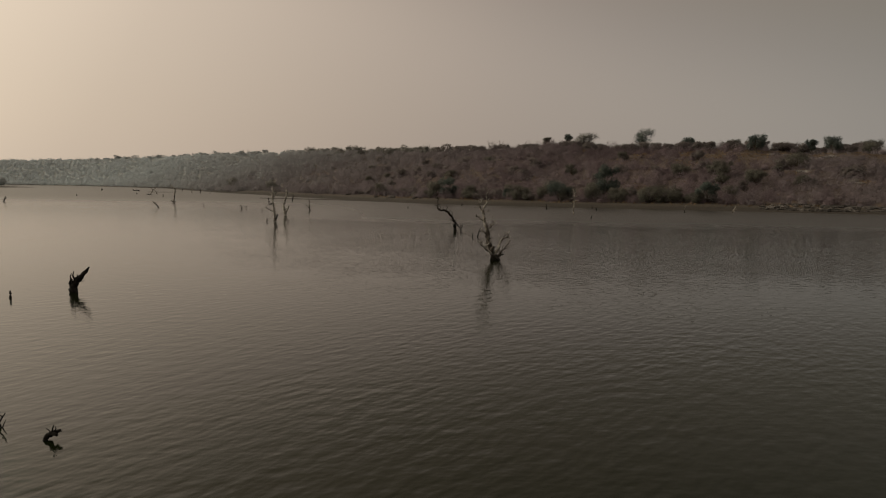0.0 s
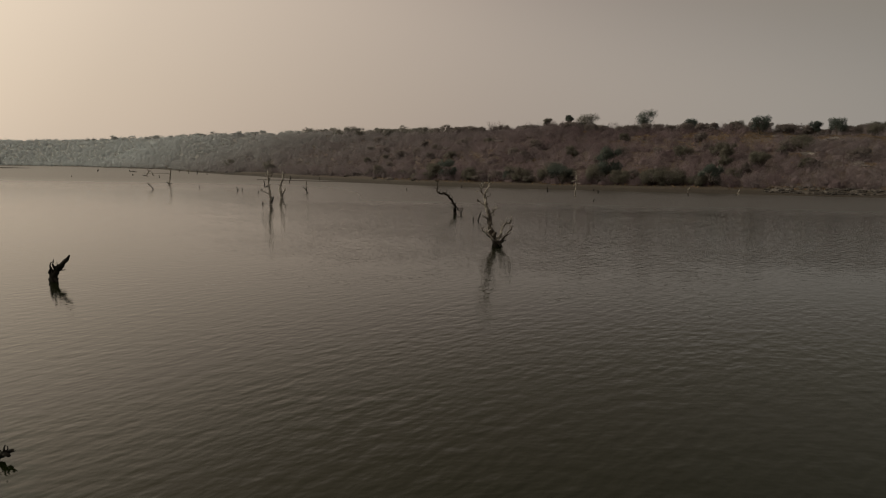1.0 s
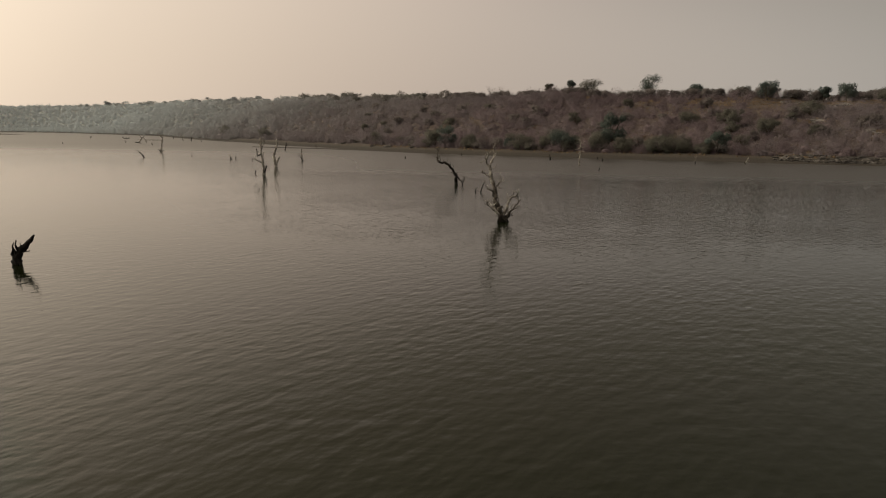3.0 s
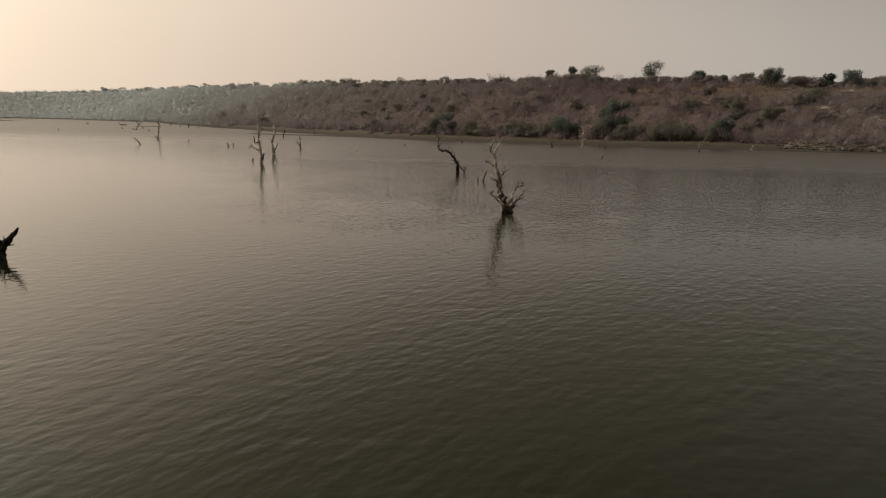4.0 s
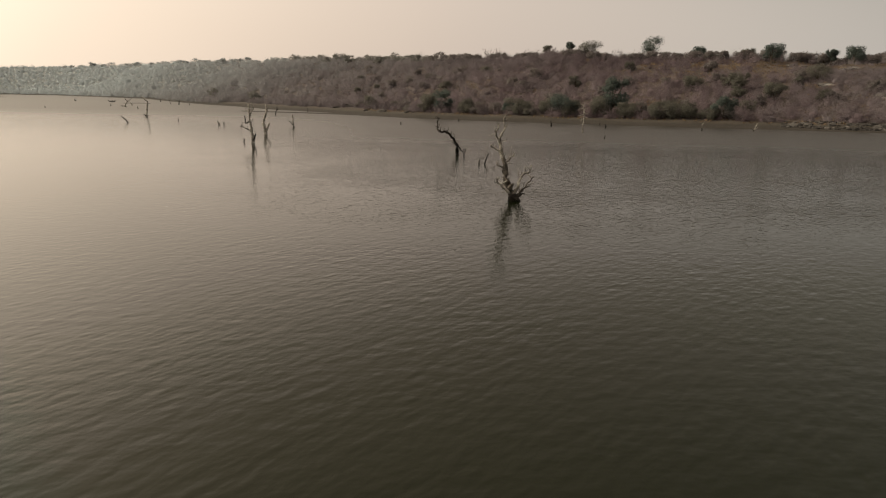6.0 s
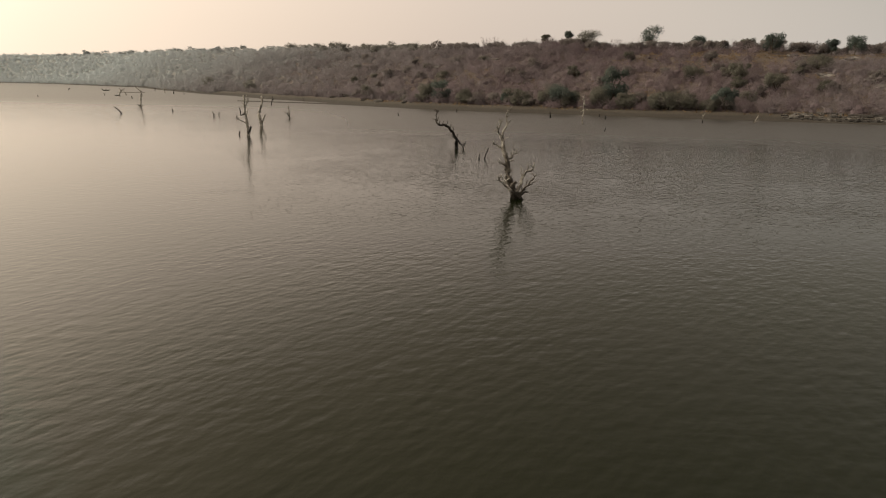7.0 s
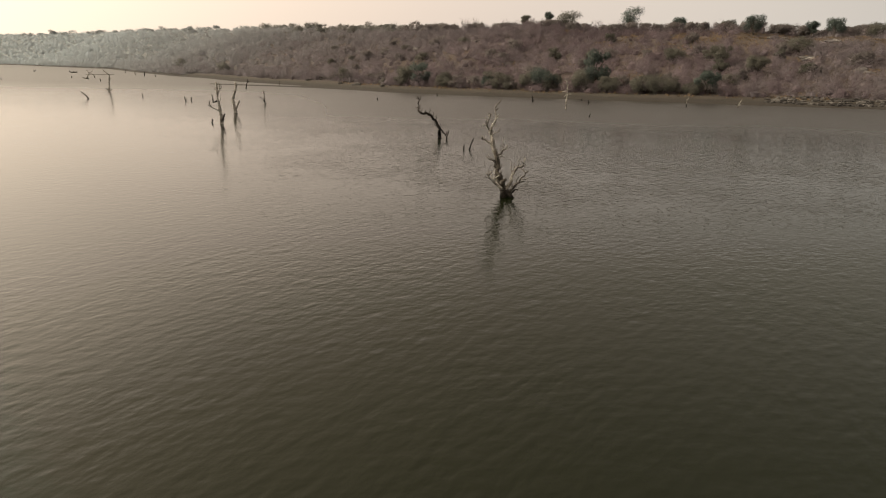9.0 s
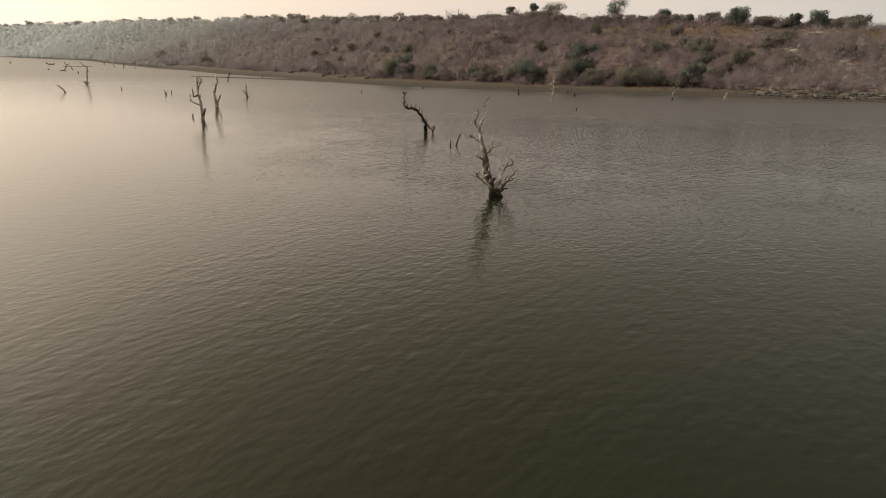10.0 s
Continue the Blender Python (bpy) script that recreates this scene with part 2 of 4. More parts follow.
swell = ripple(WAVE_TURN, 0.54, 1.2, 1.4)
cross = ripple(WAVE_TURN - 45, 0.6, 1.3, 2)
chop = ripple(WAVE_TURN + 14, 0.33, 0.6, 1.6)
gust = ramp(n, l, noise_tex(n, l, p, 0.085, 4, 0.6), [(0.38, (0.62, 0.62, 0.62)), (0.64, (1.08, 1.08, 1.08))])
open_side = n.new("ShaderNodeMapRange")
open_side.interpolation_type = "SMOOTHSTEP"
open_side.inputs["From Min"].default_value, open_side.inputs["From Max"].default_value = -45.0, 12.0
l.new(sep.outputs[0], open_side.inputs["Value"])
offing = n.new("ShaderNodeMapRange")                     # the breeze freshens away from the near water
offing.interpolation_type = "SMOOTHSTEP"
offing.inputs["From Min"].default_value, offing.inputs["From Max"].default_value = 18.0, 55.0
offing.inputs["To Min"].default_value, offing.inputs["To Max"].default_value = 1.2, 0.9
l.new(sep.outputs[1], offing.inputs["Value"])
gust = calc(n, l, "MULTIPLY", gust, offing.outputs[0])
gust = calc(n, l, "MULTIPLY", gust, calc(n, l, "ADD", calc(n, l, "MULTIPLY", open_side.outputs[0], 0.58), 0.42))
fresh = n.new("ShaderNodeMapRange")                      # short chop, away from the sheltered near water
fresh.interpolation_type = "SMOOTHSTEP"
fresh.inputs["From Min"].default_value, fresh.inputs["From Max"].default_value = 26.0, 50.0
fresh.inputs["To Min"].default_value, fresh.inputs["To Max"].default_value = 0.75, 1.0
l.new(sep.outputs[1], fresh.inputs["Value"])
sheltered = calc(n, l, "ADD", calc(n, l, "MULTIPLY", open_side.outputs[0], 0.6), 0.4)
waves = calc(n, l, "ADD", calc(n, l, "MULTIPLY", calc(n, l, "MULTIPLY", swell, sheltered), 0.72), calc(n, l, "MULTIPLY", cross, 0.42))
waves = calc(n, l, "ADD", waves, calc(n, l, "MULTIPLY", calc(n, l, "MULTIPLY", chop, 0.35), fresh.outputs[0]))
weave = calc(n, l, "ADD", ripple(22, 0.21, 0.50, 1.0), ripple(-26, 0.24, 0.55, 1.0))     # crossing wavelets down the wind
broad = calc(n, l, "ADD", ripple(20, 0.40, 0.95, 1.0), ripple(-24, 0.44, 1.0, 1.0))
outer = n.new("ShaderNodeMapRange")
outer.interpolation_type = "SMOOTHSTEP"
outer.inputs["From Min"].default_value, outer.inputs["From Max"].default_value = 40.0, 75.0
outer.inputs["To Max"].default_value = 1.1
l.new(sep.outputs[1], outer.inputs["Value"])
weave = calc(n, l, "ADD", weave, calc(n, l, "MULTIPLY", broad, outer.outputs[0]))
offshore = n.new("ShaderNodeMapRange")
offshore.interpolation_type = "SMOOTHSTEP"
offshore.inputs["From Min"].default_value, offshore.inputs["From Max"].default_value = 30.0, 60.0
l.new(sep.outputs[1], offshore.inputs["Value"])
waves = calc(n, l, "ADD", waves, calc(n, l, "MULTIPLY", calc(n, l, "MULTIPLY", weave, open_side.outputs[0]), calc(n, l, "MULTIPLY", offshore.outputs[0], 0.56)))
lane = calc(n, l, "ADD", calc(n, l, "MULTIPLY", sep.outputs[0], 0.32), calc(n, l, "MULTIPLY", sep.outputs[1], 0.947))
lane = calc(n, l, "ADD", lane, calc(n, l, "MULTIPLY", calc(n, l, "SUBTRACT", noise_tex(n, l, p, 0.05, 4), 0.5), 22.0))
ruffle = n.new("ShaderNodeMapRange")
ruffle.interpolation_type = "SMOOTHSTEP"
ruffle.inputs["From Min"].default_value, ruffle.inputs["From Max"].default_value = 107.0, 133.0
ruffle.inputs["To Min"].default_value, ruffle.inputs["To Max"].default_value = 0.0, 1.0
l.new(lane, ruffle.inputs["Value"])
far_side = n.new("ShaderNodeMapRange")
far_side.interpolation_type = "SMOOTHSTEP"
far_side.inputs["From Min"].default_value, far_side.inputs["From Max"].default_value = 110.0, 260.0
l.new(lane, far_side.inputs["Value"])
closed = calc(n, l, "MULTIPLY", far_side.outputs[0], calc(n, l, "SUBTRACT", 1.0, open_side.outputs[0]))
inshore = calc(n, l, "MULTIPLY", ruffle.outputs[0], open_side.outputs[0])
gust = calc(n, l, "ADD", gust, calc(n, l, "ADD", calc(n, l, "MULTIPLY", closed, 1.2), calc(n, l, "MULTIPLY", inshore, 1.0)))
waves = calc(n, l, "MULTIPLY", waves, gust)
bumped(n, l, b, waves, 0.05, 1.0)
l.new(mixed(n, l, inshore, body, (0.041, 0.039, 0.037)), b.inputs["Base Color"])          # brighter sky reflection painted inshore as a paler body colour
strip = calc(n, l, "MULTIPLY", inshore, 0.28)
wide = calc(n, l, "MULTIPLY", closed, 0.22)
l.new(calc(n, l, "ADD", calc(n, l, "ADD", strip, wide), calc(n, l, "SUBTRACT", 0.12, calc(n, l, "MULTIPLY", open_side.outputs[0], 0.07))), b.inputs["Roughness"])


# ---- mesh helpers ----
def link_mesh(name, verts, faces, mat, parent=None, smooth=False, tone=None, mound=None, haze_mix=None):
    me = bpy.data.meshes.new(name)
    verts = np.asarray(verts, np.float32)
    if isinstance(faces, np.ndarray):
        k = faces.shape[1]
        me.vertices.add(len(verts))
        me.vertices.foreach_set("co", verts.ravel())
        me.loops.add(faces.size)
        me.loops.foreach_set("vertex_index", faces.astype(np.int32).ravel())
        me.polygons.add(len(faces))
        me.polygons.foreach_set("loop_start", np.arange(0, faces.size, k, dtype=np.int32))
        me.update(calc_edges=True)
    else:
        me.from_pydata(verts.tolist(), [], faces)
    if tone is not None:
        at = me.attributes.new("tone", "FLOAT", "POINT")
        at.data.foreach_set("value", np.asarray(tone, np.float32))
    if haze_mix is not None:
        at = me.attributes.new("haze_mix", "FLOAT", "POINT")
        at.data.foreach_set("value", np.asarray(haze_mix, np.float32))
    if mound is not None:
        at = me.attributes.new("mound", "FLOAT_VECTOR", "POINT")
        at.data.foreach_set("vector", np.asarray(mound, np.float32).ravel())
    me.polygons.foreach_set("use_smooth", np.full(len(me.polygons), smooth))
    me.materials.append(mat)
    me.update()
    ob = new(name, me)
    if parent is not None:
        ob.parent = parent
    return ob


def part(name, bm, mat, parent, label=""):
    me = bpy.data.meshes.new(name)
    bmesh.ops.recalc_face_normals(bm, faces=bm.faces)
    for f in bm.faces:
        f.smooth = True
    bm.to_mesh(me)
    bm.free()
    me.materials.append(mat)
    ob = new(name, me)
    ob.parent = parent
    return tagged(ob, label)


def root(name, x, y, z, label, category, group=""):
    ob = new(name)
    ob.empty_display_size = 0.3
    ob.location = (x, y, z)
    return tagged(ob, label, category, group)


def tube(bm, pts, r0, r1, rng, sides=8, gnarl=0.18, power=1.0, most=6):
    """A tapered, knotty limb through the points, with closed ends."""
    pts = [Vector(q) for q in pts]
    fine_pts = []
    for i in range(len(pts) - 1):
        steps = max(2, int((pts[i + 1] - pts[i]).length / max(0.12, 1.2 * r0)))
        steps = min(steps, most)
        a = pts[max(i - 1, 0)]
        d = pts[min(i + 2, len(pts) - 1)]
        for k in range(steps):
            t = k / steps
            b0, b1 = pts[i], pts[i + 1]
            fine_pts.append(0.5 * ((2 * b0) + (b1 - a) * t + (2 * a - 5 * b0 + 4 * b1 - d) * t * t + (3 * b0 - a - 3 * b1 + d) * t ** 3))
    fine_pts.append(pts[-1])
    rings = []
    count = len(fine_pts)
    phase = [rng.uniform(-gnarl, gnarl) for _ in range(sides)]
    for i, c in enumerate(fine_pts):
        u = i / (count - 1)
        r = r0 + (r1 - r0) * u ** power
        way = (fine_pts[min(i + 1, count - 1)] - fine_pts[max(i - 1, 0)]).normalized()
        q = way.to_track_quat("Z", "Y")
        swell_ = 1 + rng.uniform(-gnarl, gnarl) * 0.6
        ring = []
        for k in range(sides):
            a = 2 * math.pi * k / sides
            rr = r * swell_ * (1 + phase[k] + rng.uniform(-gnarl, gnarl) * 0.55)
            ring.append(bm.verts.new(c + q @ Vector((math.cos(a) * rr, math.sin(a) * rr, 0))))
        rings.append(ring)
    for a, b_ in zip(rings, rings[1:]):
        for k in range(sides):
            bm.faces.new((a[k], a[(k + 1) % sides], b_[(k + 1) % sides], b_[k]))
    bm.faces.new(rings[0][::-1])
    bm.faces.new(rings[-1])


# ---- the shore and its hill ----
SHORE = [(420, -40), (330, 25), (200, 108), (120, 148), (72, 177), (29, 205), (6, 225), (-8, 243), (-28, 278), (-57, 318), (-83, 368),
         (-110, 408), (-160, 500), (-230, 640), (-330, 760), (-430, 890), (-560, 1000), (-800, 1120), (-1300, 1250)]
CREST = [(420, 18), (200, 19), (110, 20), (72, 22), (45, 22.2), (29, 22.8), (5, 23.6), (-23, 24.4), (-45, 24.8), (-70, 25.2), (-97, 26.4), (-135, 29), (-184, 32.5), (-256, 36), (-330, 38.5), (-420, 39.5), (-560, 41), (-675, 41.5), (-1300, 41)]


def smooth_line(line, step, window):
    line = np.array(line, float)
    run = np.r_[0, np.cumsum(np.hypot(*np.diff(line, axis=0).T))]
    s = np.arange(0, run[-1], step)
    xy = np.stack([np.interp(s, run, line[:, 0]), np.interp(s, run, line[:, 1])], 1)

    def blur(a, w):
        k = np.hanning(2 * w + 1)
        k /= k.sum()
        padded = np.concatenate([np.repeat(a[:1], w, 0), a, np.repeat(a[-1:], w, 0)])
        return np.stack([np.convolve(padded[:, c], k, "valid") for c in range(2)], 1)
    xy = blur(xy, max(2, int(6 / step)))
    way = np.gradient(blur(xy, int(window / step)), axis=0)
    way /= np.linalg.norm(way, axis=1)[:, None]
    return s, xy, np.stack([way[:, 1], -way[:, 0]], 1)


STEP = 3.0
S_RUN, S_XY, S_N = smooth_line(SHORE, STEP, 90)
if S_N[len(S_N) // 3][1] < 0:
    S_N = -S_N
CREST_RUN = np.interp(-S_XY[:, 0], [-c[0] for c in CREST], [c[1] for c in CREST])
nz_rng = np.random.RandomState(5)
WAVES = [(nz_rng.uniform(0, 6.28), nz_rng.uniform(0, 6.28), 2 * math.pi / lam, amp) for lam, amp in
         ((170, 1.0), (90, 0.8), (55, 0.6), (31, 0.45), (17, 0.28), (9, 0.16))]


def lumps(x, y):
    z = 0
    for i, (a, b_, k, amp) in enumerate(WAVES):
        z = z + amp * np.sin(k * (x * math.cos(a) + y * math.sin(a)) + b_) * np.sin(k * 0.8 * (-x * math.sin(a) + y * math.cos(a)) + 2 * b_)
    return z


def spot(s, d):
    """World x, y and the ground's height at the run s along the shore and d metres inland."""
    s, d = np.asarray(s, float), np.asarray(d, float)
    x = np.interp(s, S_RUN, S_XY[:, 0]) + d * np.interp(s, S_RUN, S_N[:, 0])
    y = np.interp(s, S_RUN, S_XY[:, 1]) + d * np.interp(s, S_RUN, S_N[:, 1])
    h = np.interp(s, S_RUN, CREST_RUN)
    u = np.clip((d - 11) / 108, 0, 1)
    rise = (0.25 * u + 0.75 * (u * u * (3 - 2 * u)) ** 0.85)
    z = np.where(d < 0, 0.16 * d, np.where(d < 11, 0.13 * d, 1.43 + (h - 1.43) * rise))
    z = z + np.clip(d - 119, 0, 90) * 0.012 - np.clip(d - 210, 0, 900) * 0.03
    z = z + lumps(x, y) * np.clip((d - 3) / 45, 0, 1) * 0.9 + 0.10 * np.clip(d / 3, 0, 1) * lumps(x * 3, y * 3)
    return x, y, z


D_ROWS = np.r_[-40, -20, -8, -3, np.arange(-1, 14, 1.5), np.arange(15, 60, 3.5), np.arange(60, 150, 5), 160, 180, 210, 260, 340, 460]
gs, gd = np.meshgrid(S_RUN, D_ROWS, indexing="ij")
gx, gy, gz = spot(gs, gd)
rows_n, cols_n = gs.shape
ids = np.arange(rows_n * cols_n).reshape(rows_n, cols_n)
quads = np.stack([ids[:-1, :-1], ids[:-1, 1:], ids[1:, 1:], ids[1:, :-1]], -1).reshape(-1, 4)
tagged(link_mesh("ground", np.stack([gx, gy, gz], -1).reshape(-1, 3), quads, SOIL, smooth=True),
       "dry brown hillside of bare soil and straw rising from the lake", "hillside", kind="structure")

# low land behind the camera closes the lake
bx, by = np.meshgrid(np.linspace(-1500, 1500, 60), np.linspace(0, 1, 14), indexing="ij")
bz = -2 + 24 * by ** 0.8 + lumps(bx, by * 300) * by
back = np.stack([bx, -160 - 700 * by - 0.00012 * bx ** 2 + 0.25 * np.abs(bx) - 25 * np.sin(bx / 130), bz], -1).reshape(-1, 3)
ids = np.arange(60 * 14).reshape(60, 14)
tagged(link_mesh("ground_far_bank", back, np.stack([ids[:-1, :-1], ids[:-1, 1:], ids[1:, 1:], ids[1:, :-1]], -1).reshape(-1, 4), SOIL, smooth=True),
       "low dry bank closing the lake", "bank", kind="structure")

# the lake
ring = [(3800 * math.cos(2 * math.pi * k / 96), 3800 * math.sin(2 * math.pi * k / 96), 0.0) for k in range(96)]
tagged(link_mesh("water", ring, [tuple(range(96))], WATER), "murky brown reservoir water with long wind ripples", "lake", kind="structure")
bed = [(3900 * math.cos(2 * math.pi * k / 48), 3900 * math.sin(2 * math.pi * k / 48), -7.0) for k in range(48)]
tagged(link_mesh("ground_lake_bed", bed, [tuple(range(48))], SOIL), "muddy lake bed under the water", "lake bed", kind="structure")


# ---- scrub, grass ----
def bush_template(rng, blades, width, reach, heart):
    """A soft lumpy mound of massed twigs round a close heart, with single twigs standing out of it; vertices, faces, mound normals."""
    v, f, nv = [], [], []
    lobes = [(rng.uniform(0, 6.28), rng.uniform(0.1, 1.4), rng.uniform(0.14, 0.34), rng.uniform(3, 8)) for _ in range(9)]

    def shell(a, el):
        out = np.array([math.cos(a) * math.cos(el), math.sin(a) * math.cos(el), math.sin(el)])
        r = 0.62
        for la, le, amp, sharp in lobes:
            to = np.array([math.cos(la) * math.cos(le), math.sin(la) * math.cos(le), math.sin(le)])
            r += amp * math.exp(sharp * (out @ to - 1))
        return out * r * (1, 1, 0.9)

    def outward(a, el):
        el = min(el, 1.45)
        c = np.cross(shell(a + 0.12, el) - shell(a - 0.12, el), shell(a, el + 0.1) - shell(a, el - 0.1))
        c /= np.linalg.norm(c) + 1e-9
        p = shell(a, el)
        c = c if c @ p > 0 else -c
        return tuple(c * 0.35 + p / np.linalg.norm(p) * 0.15 + (-0.12, -0.2, 0.45))
    for i in range(3):
        for k in range(7):
            a, el = 2 * math.pi * (k + 0.5 * (i % 2)) / 7, -0.1 + 0.55 * i
            v.append(tuple(shell(a, el) * heart * (1 + rng.uniform(-0.15, 0.15))))
            nv.append(outward(a, el))
    v.append(tuple(shell(0, 1.5) * heart))
    nv.append((0.0, -0.2, 0.9))
    for i in range(2):
        for k in range(7):
            q, w = i * 7 + k, i * 7 + (k + 1) % 7
            f += [(q, w, q + 7), (w, w + 7, q + 7)]
    f += [(14 + k, 14 + (k + 1) % 7, 21) for k in range(7)]
    for _ in range(blades):
        a, el = rng.uniform(0, 2 * math.pi), math.asin(rng.uniform(0, 1) ** 0.9)
        p0 = shell(a, el)
        out = p0 / np.linalg.norm(p0) + rng.normal(0, 0.18, 3)
        out /= np.linalg.norm(out)
        p0 = p0 * rng.uniform(0.6, 1.0)
        way = np.array([0, 0, 0.35]) + out * 0.6 + rng.normal(0, 0.5, 3)
        way /= np.linalg.norm(way)
        side = np.cross(way, out)
        side *= rng.uniform(0.5, 1.4) * width / (np.linalg.norm(side) + 1e-6)
        k = len(v)
        tip = p0 + way * rng.uniform(0.45, 1.25) * reach
        v += [tuple(p0 - side), tuple(p0 + side), tuple(tip)]
        nv += [outward(a, el)] * 3
        f.append((k, k + 1, k + 2))
    return np.array(v), np.array(f), np.array(nv)


def scatter(templates, places, sizes, heights, tones, rng):
    """Many copies of the templates joined into one mesh."""
    vs, fs, ts, ns, start = [], [], [], [], 0
    pick = rng.randint(0, len(templates), len(places))
    turn = rng.uniform(0, 2 * math.pi, len(places))
    for k, (tv, tf, tn) in enumerate(templates):
        w = np.nonzero(pick == k)[0]
        if not len(w):
            continue
        c, s = np.cos(turn[w])[:, None], np.sin(turn[w])[:, None]
        x = (tv[:, 0] * c - tv[:, 1] * s) * sizes[w][:, None] + places[w, 0][:, None]
        y = (tv[:, 0] * s + tv[:, 1] * c) * sizes[w][:, None] + places[w, 1][:, None]
        z = tv[:, 2] * heights[w][:, None] + places[w, 2][:, None] - 0.1
        vs.append(np.stack([x, y, z], -1).reshape(-1, 3))
        fs.append((tf[None] + (start + np.arange(len(w)) * len(tv))[:, None, None]).reshape(-1, 3))
        ts.append(np.repeat(tones[w], len(tv), axis=0))
        ns.append(np.stack([tn[:, 0] * c - tn[:, 1] * s, tn[:, 0] * s + tn[:, 1] * c, tn[:, 2] + 0 * c], -1).reshape(-1, 3))
        start += len(w) * len(tv)
    return np.concatenate(vs), np.concatenate(fs), np.concatenate(ts), np.concatenate(ns)


sr = np.random.RandomState(11)
run_of = lambda x: float(np.interp(-x, -S_XY[:, 0], S_RUN))
NEAR_A, FAR_END = run_of(215), run_of(-900)


def hill_spot(bearing, d):
    """The run along the shore at which a point d inland lies on that bearing (x over y from the origin, about where the
    camera starts); bearings are set to fit the camera's view.
    """
    s = S_RUN
    x, y, _ = spot(s, d + 0 * s)
    return float(np.interp(-bearing, -(x / np.maximum(y, 1.0))[y > 30], s[y > 30]))


OUTCROPS = [(0.0946, 70, 5), (0.154, 76, 6), (0.21, 50, 4), (0.079, 60, 4), (0.62, 96, 6), (0.70, 88, 5), (0.66, 60, 4), (0.75, 45, 4)]   # bearing, inland, reach


def clearing(d, x, y):
    """0 where grass stays open, 1 where scrub closes up."""
    patch = lumps(x * 1.7 + 40, y * 1.7)
    rim = np.exp(-((d - 90 - 9 * lumps(x * 0.5 + 9, y * 0.5)) / 23) ** 2) * (x > 85)
    keep = np.clip(1.15 - 1.15 * rim * (patch > -0.35) - 0.8 * (patch > 1.3), 0.03, 1)
    for bearing, inland, reach in OUTCROPS:
        ox, oy, _ = spot(hill_spot(bearing, inland), inland)
        keep = np.where(np.hypot(x - ox, y - oy) < reach, 0.0, keep)
    return np.where(np.hypot(x + 31, y - 291) < 5, 0.0, keep)


def sown(count, s0, s1, d0, d1, keep):
    s, d = sr.uniform(s0, s1, count), sr.uniform(d0, d1, count)
    x, y, z = spot(s, d)
    ok = sr.uniform(0, 1, count) < keep(s, d, x, y)
    return s[ok], d[ok], np.stack([x, y, z], -1)[ok]


def planted(pitch, s0, s1, d0, d1, jitter=0.42):
    """A loose planting at about that pitch."""
    a, c = np.meshgrid(np.arange(s0, s1, pitch), np.arange(d0, d1, pitch), indexing="ij")
    a = a + np.where((np.arange(c.shape[1]) % 2)[None, :], pitch / 2, 0)
    s, d = (a + sr.uniform(-jitter, jitter, a.shape) * pitch).ravel(), (c + sr.uniform(-jitter, jitter, a.shape) * pitch).ravel()
    d = d0 + np.abs(d - d0)
    x, y, z = spot(s, d)
    ok = (sr.uniform(0, 1, len(s)) < clearing(d, x, y)) & (x < 0.98 * y + 6) & (x > -0.68 * y - 40)      # culled to the stretch within the camera's view
    return s[ok], d[ok], np.stack([x, y, z], -1)[ok]


def patchy(pl, spread):
    return np.clip(0.47 + 0.13 * lumps(pl[:, 0] * 0.7, pl[:, 1] * 0.7) + sr.normal(0, spread, len(pl)), 0, 1)


def haze_of(s):
    """Distance haze put into scrub colour: 0 reddish, 1 and more pale grey, gradually along the shore."""
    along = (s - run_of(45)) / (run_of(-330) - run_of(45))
    # the 0.17 term also pales the near right end
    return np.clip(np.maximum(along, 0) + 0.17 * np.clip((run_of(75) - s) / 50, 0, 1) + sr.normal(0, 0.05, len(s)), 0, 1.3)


big_kinds = [bush_template(sr, 310, 0.021, 0.30, 0.40) for _ in range(10)]
small_kinds = [bush_template(sr, 70, 0.030, 0.40, 0.42) for _ in range(5)]
far_kinds = [bush_template(sr, 170, 0.05, 0.30, 0.48) for _ in range(8)]
MID_RUN = run_of(-110)
beds = []
for pitch, s0, s1, lo, hi, kinds, spread in ((4.2, NEAR_A, MID_RUN, 1.35, 2.7, big_kinds, 0.13), (4.4, NEAR_A, MID_RUN, 0.55, 1.1, small_kinds, 0.13),
                                             (9.0, NEAR_A, MID_RUN, 2.6, 4.2, big_kinds, 0.13), (17.0, MID_RUN, FAR_END, 4.0, 5.5, far_kinds, 0.08),
                                             (5.8, MID_RUN, FAR_END, 2.0, 3.8, far_kinds, 0.08)):
    s_, d_, pl = planted(pitch, s0, s1, 12.5 if s0 == NEAR_A else 5.5, 134)
    size = lo + (hi - lo) * sr.uniform(0, 1, len(pl)) ** 1.4
    if kinds is far_kinds:
        size = size * np.where(d_ > 95, 0.72, 1.0)
    # undergrowth shade painted in: darker tone at the slope's foot; paler at the right end
    beds.append((kinds, pl, size, size * sr.uniform(0.85, 1.5, len(pl)) * (0.72 if pitch == 9.0 else 0.95), np.stack([np.clip(patchy(pl, spread) - 0.22 * (d_ < 19) * (s_ < MID_RUN) + 0.24 * np.clip((run_of(75) - s_) / 50, 0, 1), 0, 1), haze_of(s_)], 1)))
